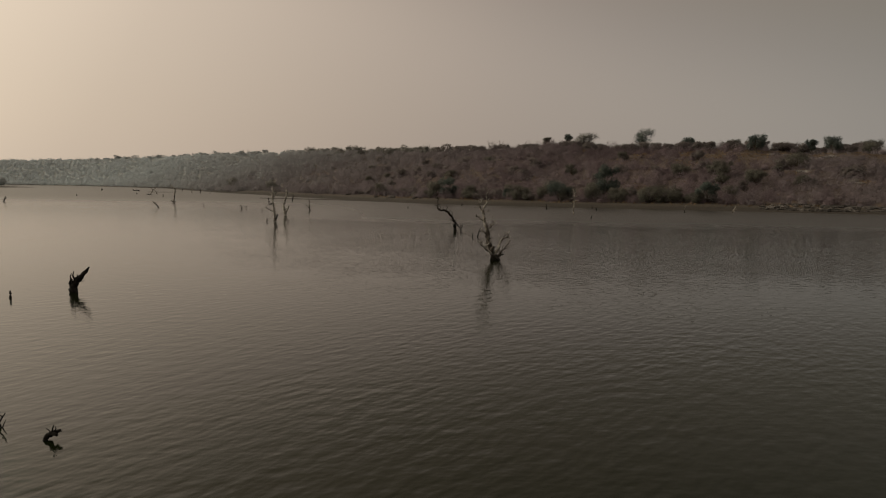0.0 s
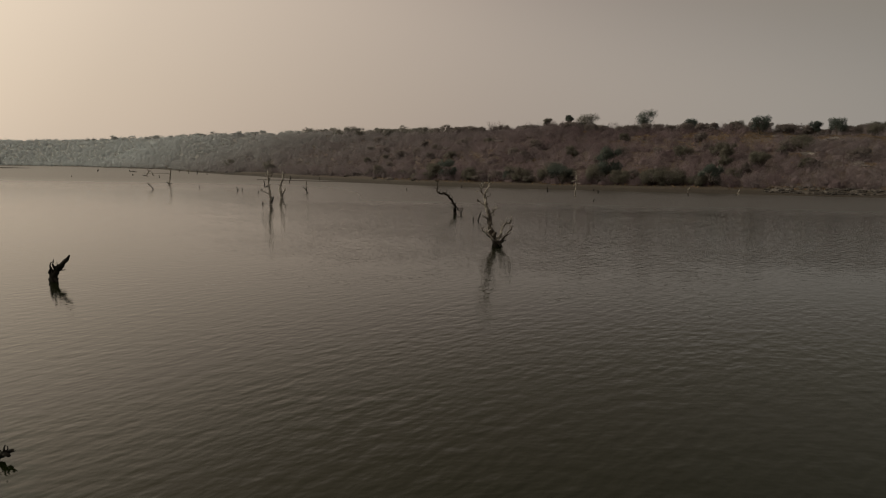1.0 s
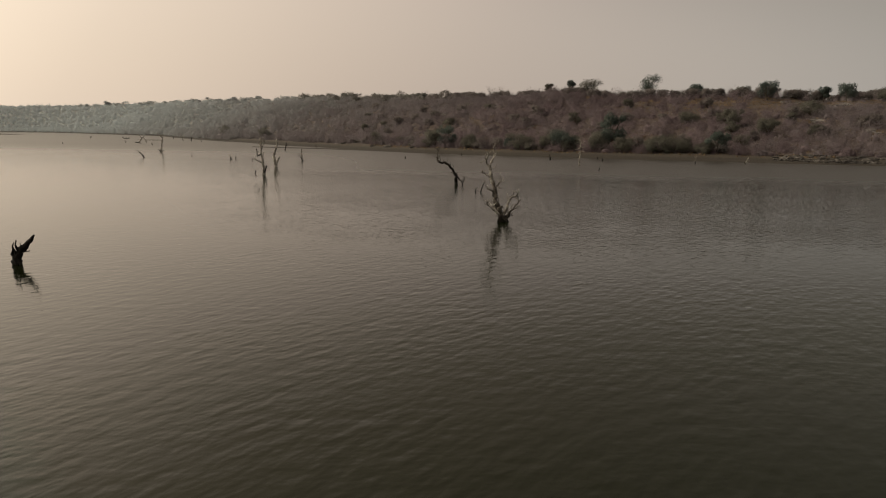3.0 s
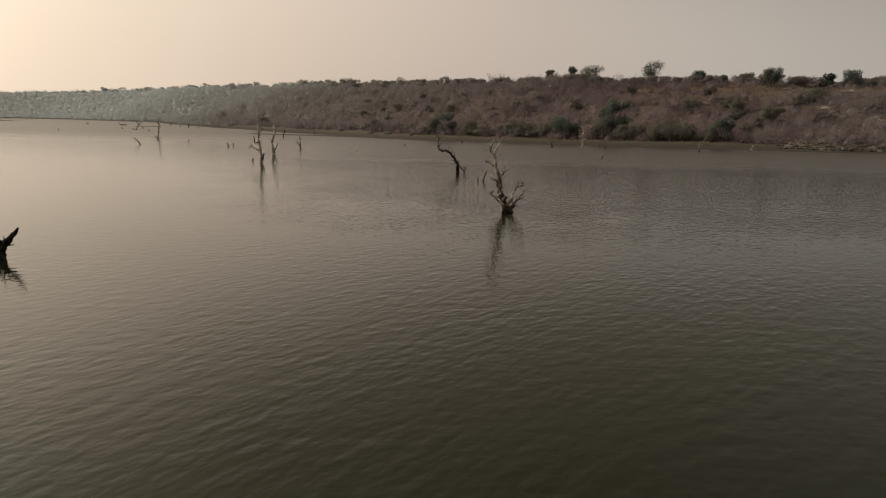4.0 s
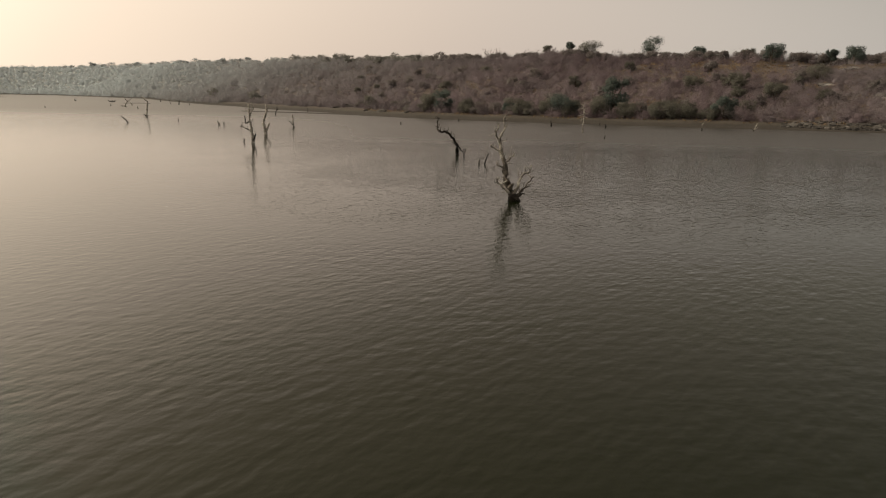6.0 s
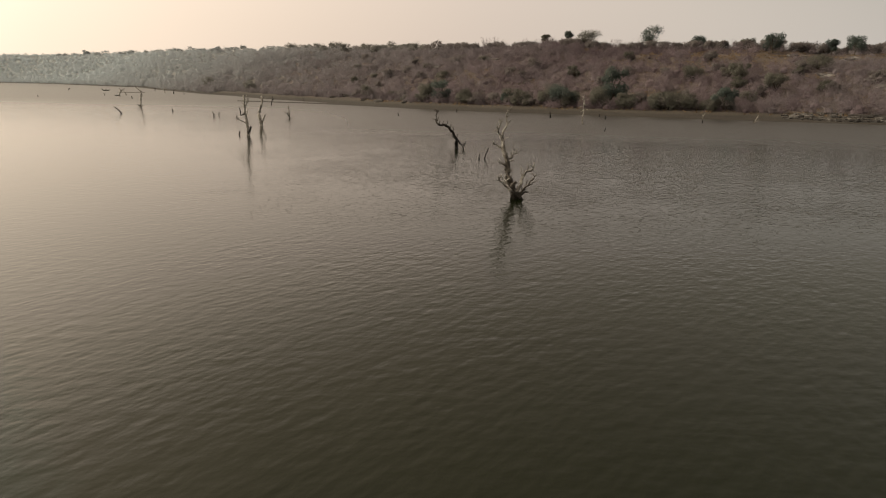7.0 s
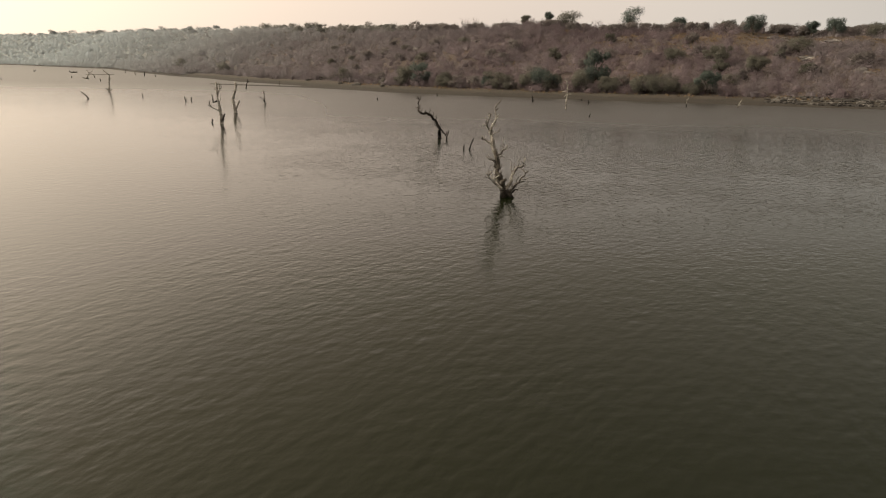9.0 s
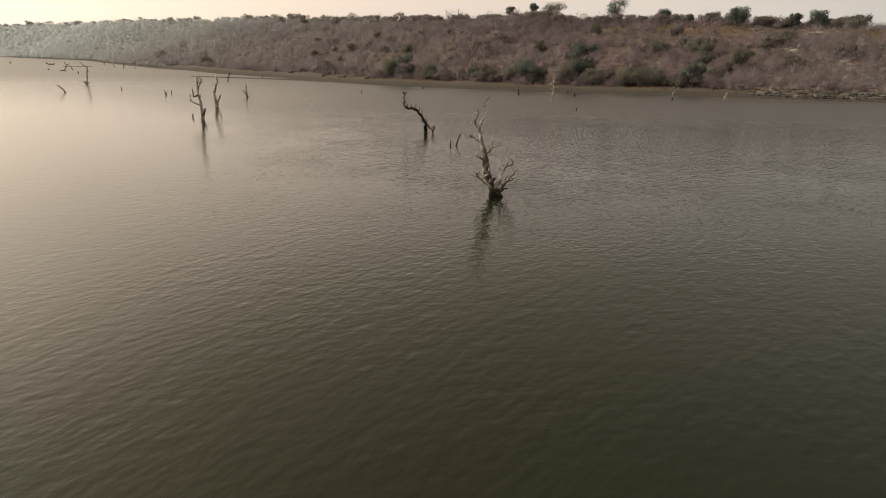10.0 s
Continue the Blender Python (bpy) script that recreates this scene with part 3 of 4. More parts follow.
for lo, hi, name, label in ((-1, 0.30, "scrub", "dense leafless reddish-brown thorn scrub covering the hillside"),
                            (0.30, 0.66, "grey_scrub", "leafless scrub on the receding hillside, haze greying its brown colour"),
                            (0.66, 9, "far_scrub", "leafless scrub on the distant hillside, paled grey to imitate haze")):
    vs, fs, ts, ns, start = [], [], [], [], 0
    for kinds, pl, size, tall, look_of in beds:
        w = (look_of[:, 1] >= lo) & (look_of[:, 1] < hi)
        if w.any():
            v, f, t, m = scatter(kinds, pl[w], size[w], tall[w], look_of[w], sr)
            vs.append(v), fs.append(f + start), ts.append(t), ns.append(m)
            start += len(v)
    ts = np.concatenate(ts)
    tagged(link_mesh(name, np.concatenate(vs), np.concatenate(fs), SCRUB, tone=ts[:, 0], haze_mix=ts[:, 1], mound=np.concatenate(ns)), label, "scrub", kind="stuff")


def tuft_template(rng):
    v, f = [], []
    for _ in range(14):
        a, lean = rng.uniform(0, 6.28), rng.uniform(0.1, 0.6)
        p0 = np.array([rng.uniform(-0.3, 0.3), rng.uniform(-0.3, 0.3), 0])
        tip = p0 + (math.cos(a) * lean, math.sin(a) * lean, rng.uniform(0.5, 1.0))
        side = np.array([-math.sin(a), math.cos(a), 0]) * 0.07
        k = len(v)
        v += [tuple(p0 - side), tuple(p0 + side), tuple(tip)]
        f.append((k, k + 1, k + 2))
    return np.array(v), np.array(f), np.tile((-0.1, -0.2, 0.95), (len(v), 1))


tufts = [tuft_template(sr) for _ in range(5)]
s_, d_, pl = sown(22000, NEAR_A, run_of(-20), 9, 130, lambda s, d, x, y: np.where(d < 13, 0.5, 1.08 - clearing(d, x, y)))
size = sr.uniform(0.5, 1.2, len(pl))
v, f, t, m = scatter(tufts, pl, size, size * sr.uniform(0.5, 0.9, len(pl)), sr.uniform(0, 1, len(pl)), sr)
tagged(link_mesh("dry_grass", v, f, GRASS, tone=t, mound=m),
       "straw-coloured dry grass in the clearings", "grass", kind="stuff")


# ---- green bushes and trees ----
def leaf_cloud(rng, blobs, count, size):
    """Small bent leaf sprays spread over ragged blobs (centre, radius x, radius z)."""
    v, f, nv = [], [], []
    middle = np.mean([q[:3] for q in blobs], 0)
    weight = np.array([q[3] ** 2 for q in blobs])
    for i in rng.choice(len(blobs), count, p=weight / weight.sum()):
        cx, cy, cz, r, rz = blobs[i]
        out = rng.normal(0, 1, 3)
        out /= np.linalg.norm(out)
        q = np.array([cx, cy, cz]) + out * (r, r, rz) * rng.uniform(0.35, 1.08)
        a, b_ = rng.normal(0, 1, 3), rng.normal(0, 1, 3)
        a /= np.linalg.norm(a)
        b_ = np.cross(a, b_)
        b_ /= np.linalg.norm(b_)
        w, h = size * rng.uniform(0.6, 1.3), size * rng.uniform(0.4, 0.9)
        k = len(v)
        v += [tuple(q - a * w), tuple(q - b_ * h * 0.6), tuple(q + a * w), tuple(q + b_ * h)]
        f += [(k, k + 1, k + 2), (k, k + 2, k + 3)]
        away = (q - middle) / (np.linalg.norm(q - middle) + 1e-6)
        nv += [tuple(0.55 * out + 0.55 * away + (0, 0, 0.25))] * 4
    return np.array(v), np.array(f), np.array(nv)


def tree(name, seed, height, spread, mat, label, leaves=1500, stem=0.35, leaf=0.27):
    """A tapered trunk with limbs and a ragged crown of several leaf masses; built at the origin."""
    rng = np.random.RandomState(seed)
    prng = random.Random(seed)
    ob = root(name, 0, 0, 0, label, "tree" if name == "tree" else "bush")
    fork = height * stem
    lean = (prng.uniform(-0.12, 0.12) * height, prng.uniform(-0.12, 0.12) * height)
    bm = bmesh.new()
    r = 0.032 * height + 0.04
    tube(bm, [(0, 0, -0.4), (0.3 * lean[0], 0.2 * lean[1], fork * 0.5), (0.6 * lean[0], 0.6 * lean[1], fork), (lean[0], lean[1], height * 0.75)], r, r * 0.3, prng, 7)
    part("trunk", bm, BARK, ob)
    blobs = []
    airy = name == "tree" and stem > 0.13
    count = prng.randint(12, 17) if airy else prng.randint(9, 14)
    for k in range(count):
        a = 2 * math.pi * k / count + prng.uniform(-0.4, 0.4)
        far = spread * (prng.uniform(0.2, 0.66) if airy else prng.uniform(0.3, 0.78))
        top = Vector((0.7 * lean[0] + far * math.cos(a), 0.7 * lean[1] + far * math.sin(a), prng.uniform(max(stem + 0.14, 0.22), 0.84) * height))
        rr = spread * (prng.uniform(0.22, 0.38) if airy else prng.uniform(0.24, 0.44))
        blobs.append((top.x, top.y, top.z, rr, min(rr * prng.uniform(0.75, 1.05), height - top.z + 0.3, top.z + 0.1)))
        bm = bmesh.new()
        tube(bm, [(0.6 * lean[0], 0.6 * lean[1], fork * 0.9), (0.6 * lean[0] + far * 0.45 * math.cos(a), 0.6 * lean[1] + far * 0.45 * math.sin(a), (fork + top.z) / 2 + 0.1), top], r * 0.5, r * 0.12, prng, 4, most=3)
        part("limb", bm, BARK, ob)
    blobs.append((lean[0], lean[1], height * 0.80, spread * (0.30 if airy else 0.40), height * (0.16 if airy else 0.22)))
    v, f, m = leaf_cloud(rng, blobs, leaves, leaf)
    link_mesh("crown", v, f, mat, ob, mound=m)
    return ob


def put_on_hill(ob, s, d, turn=0.0, scale=1.0):
    x, y, z = (float(q) for q in spot(s, d))
    ob.matrix_basis = pose(x, y, z, 0, 0, turn) @ Matrix.Scale(scale, 4)
    return ob


SKY_LABEL = "dark green spreading tree standing on the hill crest"
crest_trees = [  # bearing, metres inland, height, spread, leaf, share of bare stem
    (0.390, 124, 11.8, 7.4, LEAF, 0.22), (0.461, 124, 6.6, 5.0, LEAF, 0.35), (0.578, 104, 7.6, 5.6, LEAF, 0.16),
    (0.669, 108, 6.6, 3.2, LEAF, 0.25), (0.706, 102, 7.2, 4.6, LEAF, 0.2), (0.294, 126, 8.0, 6.8, LEAF_OLIVE, 0.10),
    (0.266, 132, 7.8, 3.0, LEAF, 0.4), (0.233, 130, 8.2, 3.4, LEAF_OLIVE, 0.4), (0.777, 100, 5.4, 4.8, LEAF_OLIVE, 0.15),
    (-0.113, 132, 7.2, 3.4, LEAF_OLIVE, 0.30), (-0.136, 132, 6.6, 4.2, LEAF_OLIVE, 0.15), (-0.208, 150, 8.0, 5.0, LEAF_OLIVE, 0.25),
    (-0.081, 132, 6.0, 2.6, LEAF_OLIVE, 0.35), (-0.063, 132, 6.4, 2.8, LEAF_OLIVE, 0.35), (0.035, 132, 5.2, 4.6, LEAF_OLIVE, 0.10),
    (-0.008, 132, 5.2, 4.4, LEAF_OLIVE, 0.10), (-0.313, 160, 8.5, 7.0, LEAF_OLIVE, 0.15), (-0.263, 160, 7.5, 6.0, LEAF_OLIVE, 0.15),
    (0.160, 130, 5.0, 5.0, LEAF_OLIVE, 0.12), (0.535, 118, 4.2, 4.2, LEAF_OLIVE, 0.10)]
tr = random.Random(77)
for k in range(50):
    crest_trees.append((-0.47 + k * 0.0121 + tr.uniform(-0.006, 0.006), tr.uniform(112, 124), tr.uniform(3.8, 6.2) + (1.6 if k % 6 == 3 else 0), tr.uniform(4.4, 7.6), LEAF_BROWN, tr.uniform(0.02, 0.06)))
for k in range(30):
    crest_trees.append((0.125 + k * 0.0222 + tr.uniform(-0.008, 0.008), tr.uniform(108, 120), tr.uniform(3.0, 4.6), tr.uniform(2.8, 5.0), LEAF_BROWN, tr.uniform(0.05, 0.15)))
for k, (bearing, d, h, sp, leaf_mat, stem) in enumerate(crest_trees):
    # haze imitated by leaf colour: paler in two steps towards the far left
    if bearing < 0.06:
        leaf_mat = LEAF_FAR_HAZED if bearing < -0.14 else LEAF_HAZED
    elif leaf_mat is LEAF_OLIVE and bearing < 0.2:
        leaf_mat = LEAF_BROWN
    put_on_hill(tree("tree", 100 + k, h, sp, leaf_mat, SKY_LABEL if leaf_mat is LEAF else "grey-brown rounded tree on the hill crest, paled by painted haze when distant", 2400 if k < 20 else 700 if bearing < 0.1 else 1900, stem, 0.26 if k < 20 else 0.46 if bearing < 0.1 else 0.28), hill_spot(bearing, d), d)

shore_bushes = [  # bearing, metres inland, height, spread
    (0.327, 24, 8.0, 4.2), (0.310, 15, 4.5, 3.4), (0.252, 15, 4.6, 4.4), (0.238, 17, 3.6, 3.0), (0.190, 15, 3.6, 3.6), (0.175, 16, 2.6, 2.4),
    (0.412, 14, 3.8, 4.2), (0.398, 15, 3.4, 3.0), (0.440, 14, 2.8, 3.0), (0.501, 15, 4.4, 3.0), (0.478, 14, 2.2, 2.6), (0.077, 16, 5.4, 3.6), (0.058, 16, 4.4, 3.2),
    (0.110, 15, 3.2, 3.0), (0.350, 15, 3.2, 3.2), (0.522, 50, 4.6, 3.0), (0.652, 70, 3.8, 4.4), (0.452, 55, 3.4, 3.0), (0.580, 40, 3.8, 3.2), (0.270, 16, 3.4, 3.0),
    (-0.258, 16, 6.0, 4.5), (-0.03, 15, 3.4, 3.2), (-0.20, 18, 4.6, 4.0)]
for _ in range(34):
    shore_bushes.append((tr.uniform(-0.06, 0.56), 13.5 + 16 * tr.random() ** 2, tr.uniform(1.5, 3.0), tr.uniform(1.5, 2.8)))
for _ in range(40):
    shore_bushes.append((tr.uniform(-0.05, 0.78), tr.uniform(30, 84), tr.uniform(1.9, 3.2), tr.uniform(1.5, 3.0)))
for k, (bearing, d, h, sp) in enumerate(shore_bushes):
    # far bushes take the leaf colour with haze mixed in
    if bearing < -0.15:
        leaf_mat, label = LEAF_HAZED, "grey-green bush at the foot of the far slope, haze in its leaf colour"
    elif k in (0, 2, 5, 9, 11):
        leaf_mat, label = LEAF, "dense dark green bush at the foot of the slope" if d < 30 else "dark green bush among the dry scrub"
    elif k % 3 == 0 or k < 23:
        leaf_mat, label = LEAF_OLIVE, "olive green bush at the foot of the slope" if d < 30 else "olive green bush among the dry scrub"
    else:
        leaf_mat, label = LEAF_BROWN, "brown bush among the dry scrub"
    put_on_hill(tree("bush", 300 + k, h * 1.4, sp * 1.2, leaf_mat, label, 3200 if k < 23 else 850, 0.10, 0.34 if k == 0 else 0.22 if k < 57 else 0.30), hill_spot(bearing, d), d)

# a bare twiggy tree on the crest
def bare_tree(bearing, d, height, spread, seed):
    rng = random.Random(seed)
    ob = root("bare_tree", 0, 0, 0, "leafless grey twiggy tree on the hill crest", "tree")
    bm = bmesh.new()
    tube(bm, [(0, 0, -0.3), (0.1, 0, height * 0.3), (0.0, 0.1, height * 0.6)], 0.16, 0.08, rng, 6)
    part("trunk", bm, BARK, ob)
    for k in range(16):
        a, up = rng.uniform(0, 6.28), rng.uniform(0.55, 1.0)
        tip = Vector((math.cos(a) * spread * rng.uniform(0.4, 1), math.sin(a) * spread * rng.uniform(0.4, 1), height * up))
        bm = bmesh.new()
        mid = tip * 0.5 + Vector((rng.uniform(-0.3, 0.3), rng.uniform(-0.3, 0.3), 0.3))
        tube(bm, [(0, 0, height * rng.uniform(0.15, 0.5)), mid, tip], 0.07, 0.025, rng, 4)
        for _ in range(5):
            t0 = mid.lerp(tip, rng.random())
            tube(bm, [t0, t0 + Vector((rng.uniform(-0.6, 0.6), rng.uniform(-0.6, 0.6), rng.uniform(0.3, 0.9)))], 0.035, 0.015, rng, 3)
        part("branch", bm, BARK, ob)
    return put_on_hill(ob, hill_spot(bearing, d), d)


bare_tree(0.145, 124, 8.0, 4.6, 5)
bare_tree(0.162, 125, 7.0, 4.2, 6)

for k, (x, y, h, sp) in enumerate(((-424, 702, 9, 8), (-438, 712, 12, 10), (-460, 705, 10, 10), (-485, 700, 12, 10), (-432, 694, 7, 9), (-450, 696, 9, 9))):
    # distance haze is in this leaf colour
    ob = tree("tree", 500 + k, h, sp, LEAF_FAR_HAZED, "grey-green tree on the low point of land, leaves paled to imitate haze", 900, 0.08, 0.7)
    ob.matrix_basis = pose(x, y, 0.9)


# ---- rocks ----
def rock_mesh(seed, flat, mat):
    rng = random.Random(seed)
    bm = bmesh.new()
    bmesh.ops.create_icosphere(bm, subdivisions=2, radius=1.0)
    off = Vector((rng.uniform(0, 50), rng.uniform(0, 50), rng.uniform(0, 50)))
    for v in bm.verts:
        k = max(abs(v.co.x), abs(v.co.y), abs(v.co.z))
        v.co = v.co.lerp(v.co / k * 0.8, 0.85)
        v.co *= 1 + 0.28 * noise.noise(v.co * 1.4 + off) + 0.12 * noise.noise(v.co * 3.5 + off)
        v.co.z *= flat
    me = bpy.data.meshes.new("rock")
    bm.to_mesh(me)
    bm.free()
    me.materials.append(mat)
    return me


rock_kinds = [rock_mesh(40 + k, f, ROCK) for k, f in enumerate((0.42, 0.5, 0.6, 0.38, 0.7, 0.45))]
pale_kinds = [rock_mesh(50 + k, f, ROCK_PALE) for k, f in enumerate((0.36, 0.5, 0.3, 0.44))]
rr = random.Random(9)


def rock(s, d, size, label, group, kinds=rock_kinds):
    x, y, z = (float(q) for q in spot(s, d))
    ob = new("rock", rr.choice(kinds))
    ob.matrix_basis = pose(x, y, z + size * 0.12, rr.uniform(-7, 7), rr.uniform(-7, 7), rr.uniform(0, 360)) @ Matrix.Diagonal((size * rr.uniform(1.0, 2.2), size, size * rr.uniform(0.8, 1.2), 1))
    return tagged(ob, label, "rock", group)


for _ in range(300):
    x_shore = 96 + 32 * rr.random() ** 0.7
    ledge = rr.randrange(5)
    rock(run_of(x_shore), 4.2 + 1.7 * ledge + 1.4 * math.sin(x_shore * 0.16 + ledge) + rr.uniform(0, 0.6), rr.uniform(0.25, 0.75),
         "flat grey-brown rock slab on the muddy lake shore", "shore rocks")
for _ in range(26):
    rock(run_of(rr.uniform(-35, 0)), rr.uniform(8, 20), rr.uniform(0.5, 1.2), "pale boulder at the foot of the scrub slope", "foot boulders")
for bearing, inland, reach in OUTCROPS:
    for _ in range(reach + 3):
        d = inland + rr.uniform(-0.55, 0.55) * reach
        rock(hill_spot(bearing + rr.uniform(-0.7, 0.7) * reach / 260, d), d, rr.uniform(0.6, 1.5), "pale flat boulder of an outcrop on the scrub slope", "hillside rocks", pale_kinds)
for along, size in ((-30, 1.7), (-33, 1.0), (-27, 0.9)):
    rock(run_of(along), 16, size, "broad pale rock slab at the foot of the slope", "foot boulders", pale_kinds)

# ---- the mud bar off the shore, the islet ----
def mud_bar(name, bar, label):
    """A low spit along the points (x, y, half width)."""
    bm = bmesh.new()
    bar_rows = []
    for x, y, w in bar:
        bar_rows.append([bm.verts.new((x + 0.65 * q * w, y + 0.75 * q * w, zz)) for q, zz in ((-1.6, -0.4), (-0.8, 0.12), (0, 0.24), (0.8, 0.12), (1.6, -0.4))])
    for a, b_ in zip(bar_rows, bar_rows[1:]):
        for k in range(4):
            bm.faces.new((a[k], a[k + 1], b_[k + 1], b_[k]))
    me = bpy.data.meshes.new(name)
    for f in bm.faces:
        f.smooth = True
    bm.to_mesh(me)
    bm.free()
    me.materials.append(SOIL)
    return tagged(new(name, me), label, "mud bar", kind="structure")


mud_bar("ground_mud_bar", [(-2, 243, 4.5), (-15, 256, 4.2), (-31.5, 269, 3.4), (-48, 279, 2.4), (-62, 288, 0.8)], "thin wet mud bar lying just above the water")
mud_bar("ground_mud_bar_far", [(-149, 427, 0.3), (-154, 428, 0.8), (-160, 430, 0.9), (-166, 431, 0.3)], "narrow wet mud bar among the far drowned trees")

iu, iv = np.meshgrid(np.linspace(0, 2 * math.pi, 49)[:-1], np.linspace(0, 1, 9), indexing="ij")
edge = 1 + 0.18 * np.sin(3 * iu + 1) + 0.1 * np.sin(7 * iu)
ix, iy = -455 + iv * edge * (85 * np.cos(iu) * 0.8 + 28 * np.sin(iu) * 0.5), 690 + iv * edge * (-85 * np.cos(iu) * 0.15 + 34 * np.sin(iu))
iz = 1.6 * (1 - iv ** 2) - 0.5 * iv ** 4
ids = np.arange(48 * 9).reshape(48, 9)
nxt = np.roll(ids, -1, 0)
tagged(link_mesh("ground_islet", np.stack([ix, iy, iz], -1).reshape(-1, 3), np.stack([ids[:, :-1], ids[:, 1:], nxt[:, 1:], nxt[:, :-1]], -1).reshape(-1, 4), SOIL, smooth=True),
       "low muddy point of land across the lake", "islet", kind="structure")

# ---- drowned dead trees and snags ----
def dead_tree(x, y, label, pieces, seed, name="dead_tree", category="dead tree", group="drowned trees", power=0.6):
    """pieces: part name, radius at foot and tip, depth at foot and tip, wood, then across and height point by point."""
    rng = random.Random(seed)
    ob = root(name, x, y, 0, label, category, group)
    bearer = ob
    for kind, r0, r1, y0, y1, wood, pts in pieces:
        bm = bmesh.new()
        m = len(pts) - 1
        line = [(px, y0 + (y1 - y0) * k / m + (rng.uniform(-0.6, 0.6) * r0 if 0 < k < m else 0), pz) for k, (px, pz) in enumerate(pts)]
        tube(bm, line, r0, r1, rng, 10 if r0 > 0.15 else 6, 0.30, power)
        for k in range(1, m):                      # broken twig stubs
            if group == "drowned trees" and r0 < 0.2 and rng.random() < 0.7:
                q = Vector(line[k])
                tube(bm, [q, q + Vector((rng.uniform(-1, 1), rng.uniform(-1, 1), rng.uniform(0.1, 1))).normalized() * r0 * rng.uniform(2.5, 5)], r0 * 0.4, r0 * 0.2, rng, 4)
        made = part(kind, bm, wood, bearer if kind == "twig" else ob)
        if kind in ("trunk", "upper_trunk", "fork", "branch", "limb"):
            bearer = made
    return ob


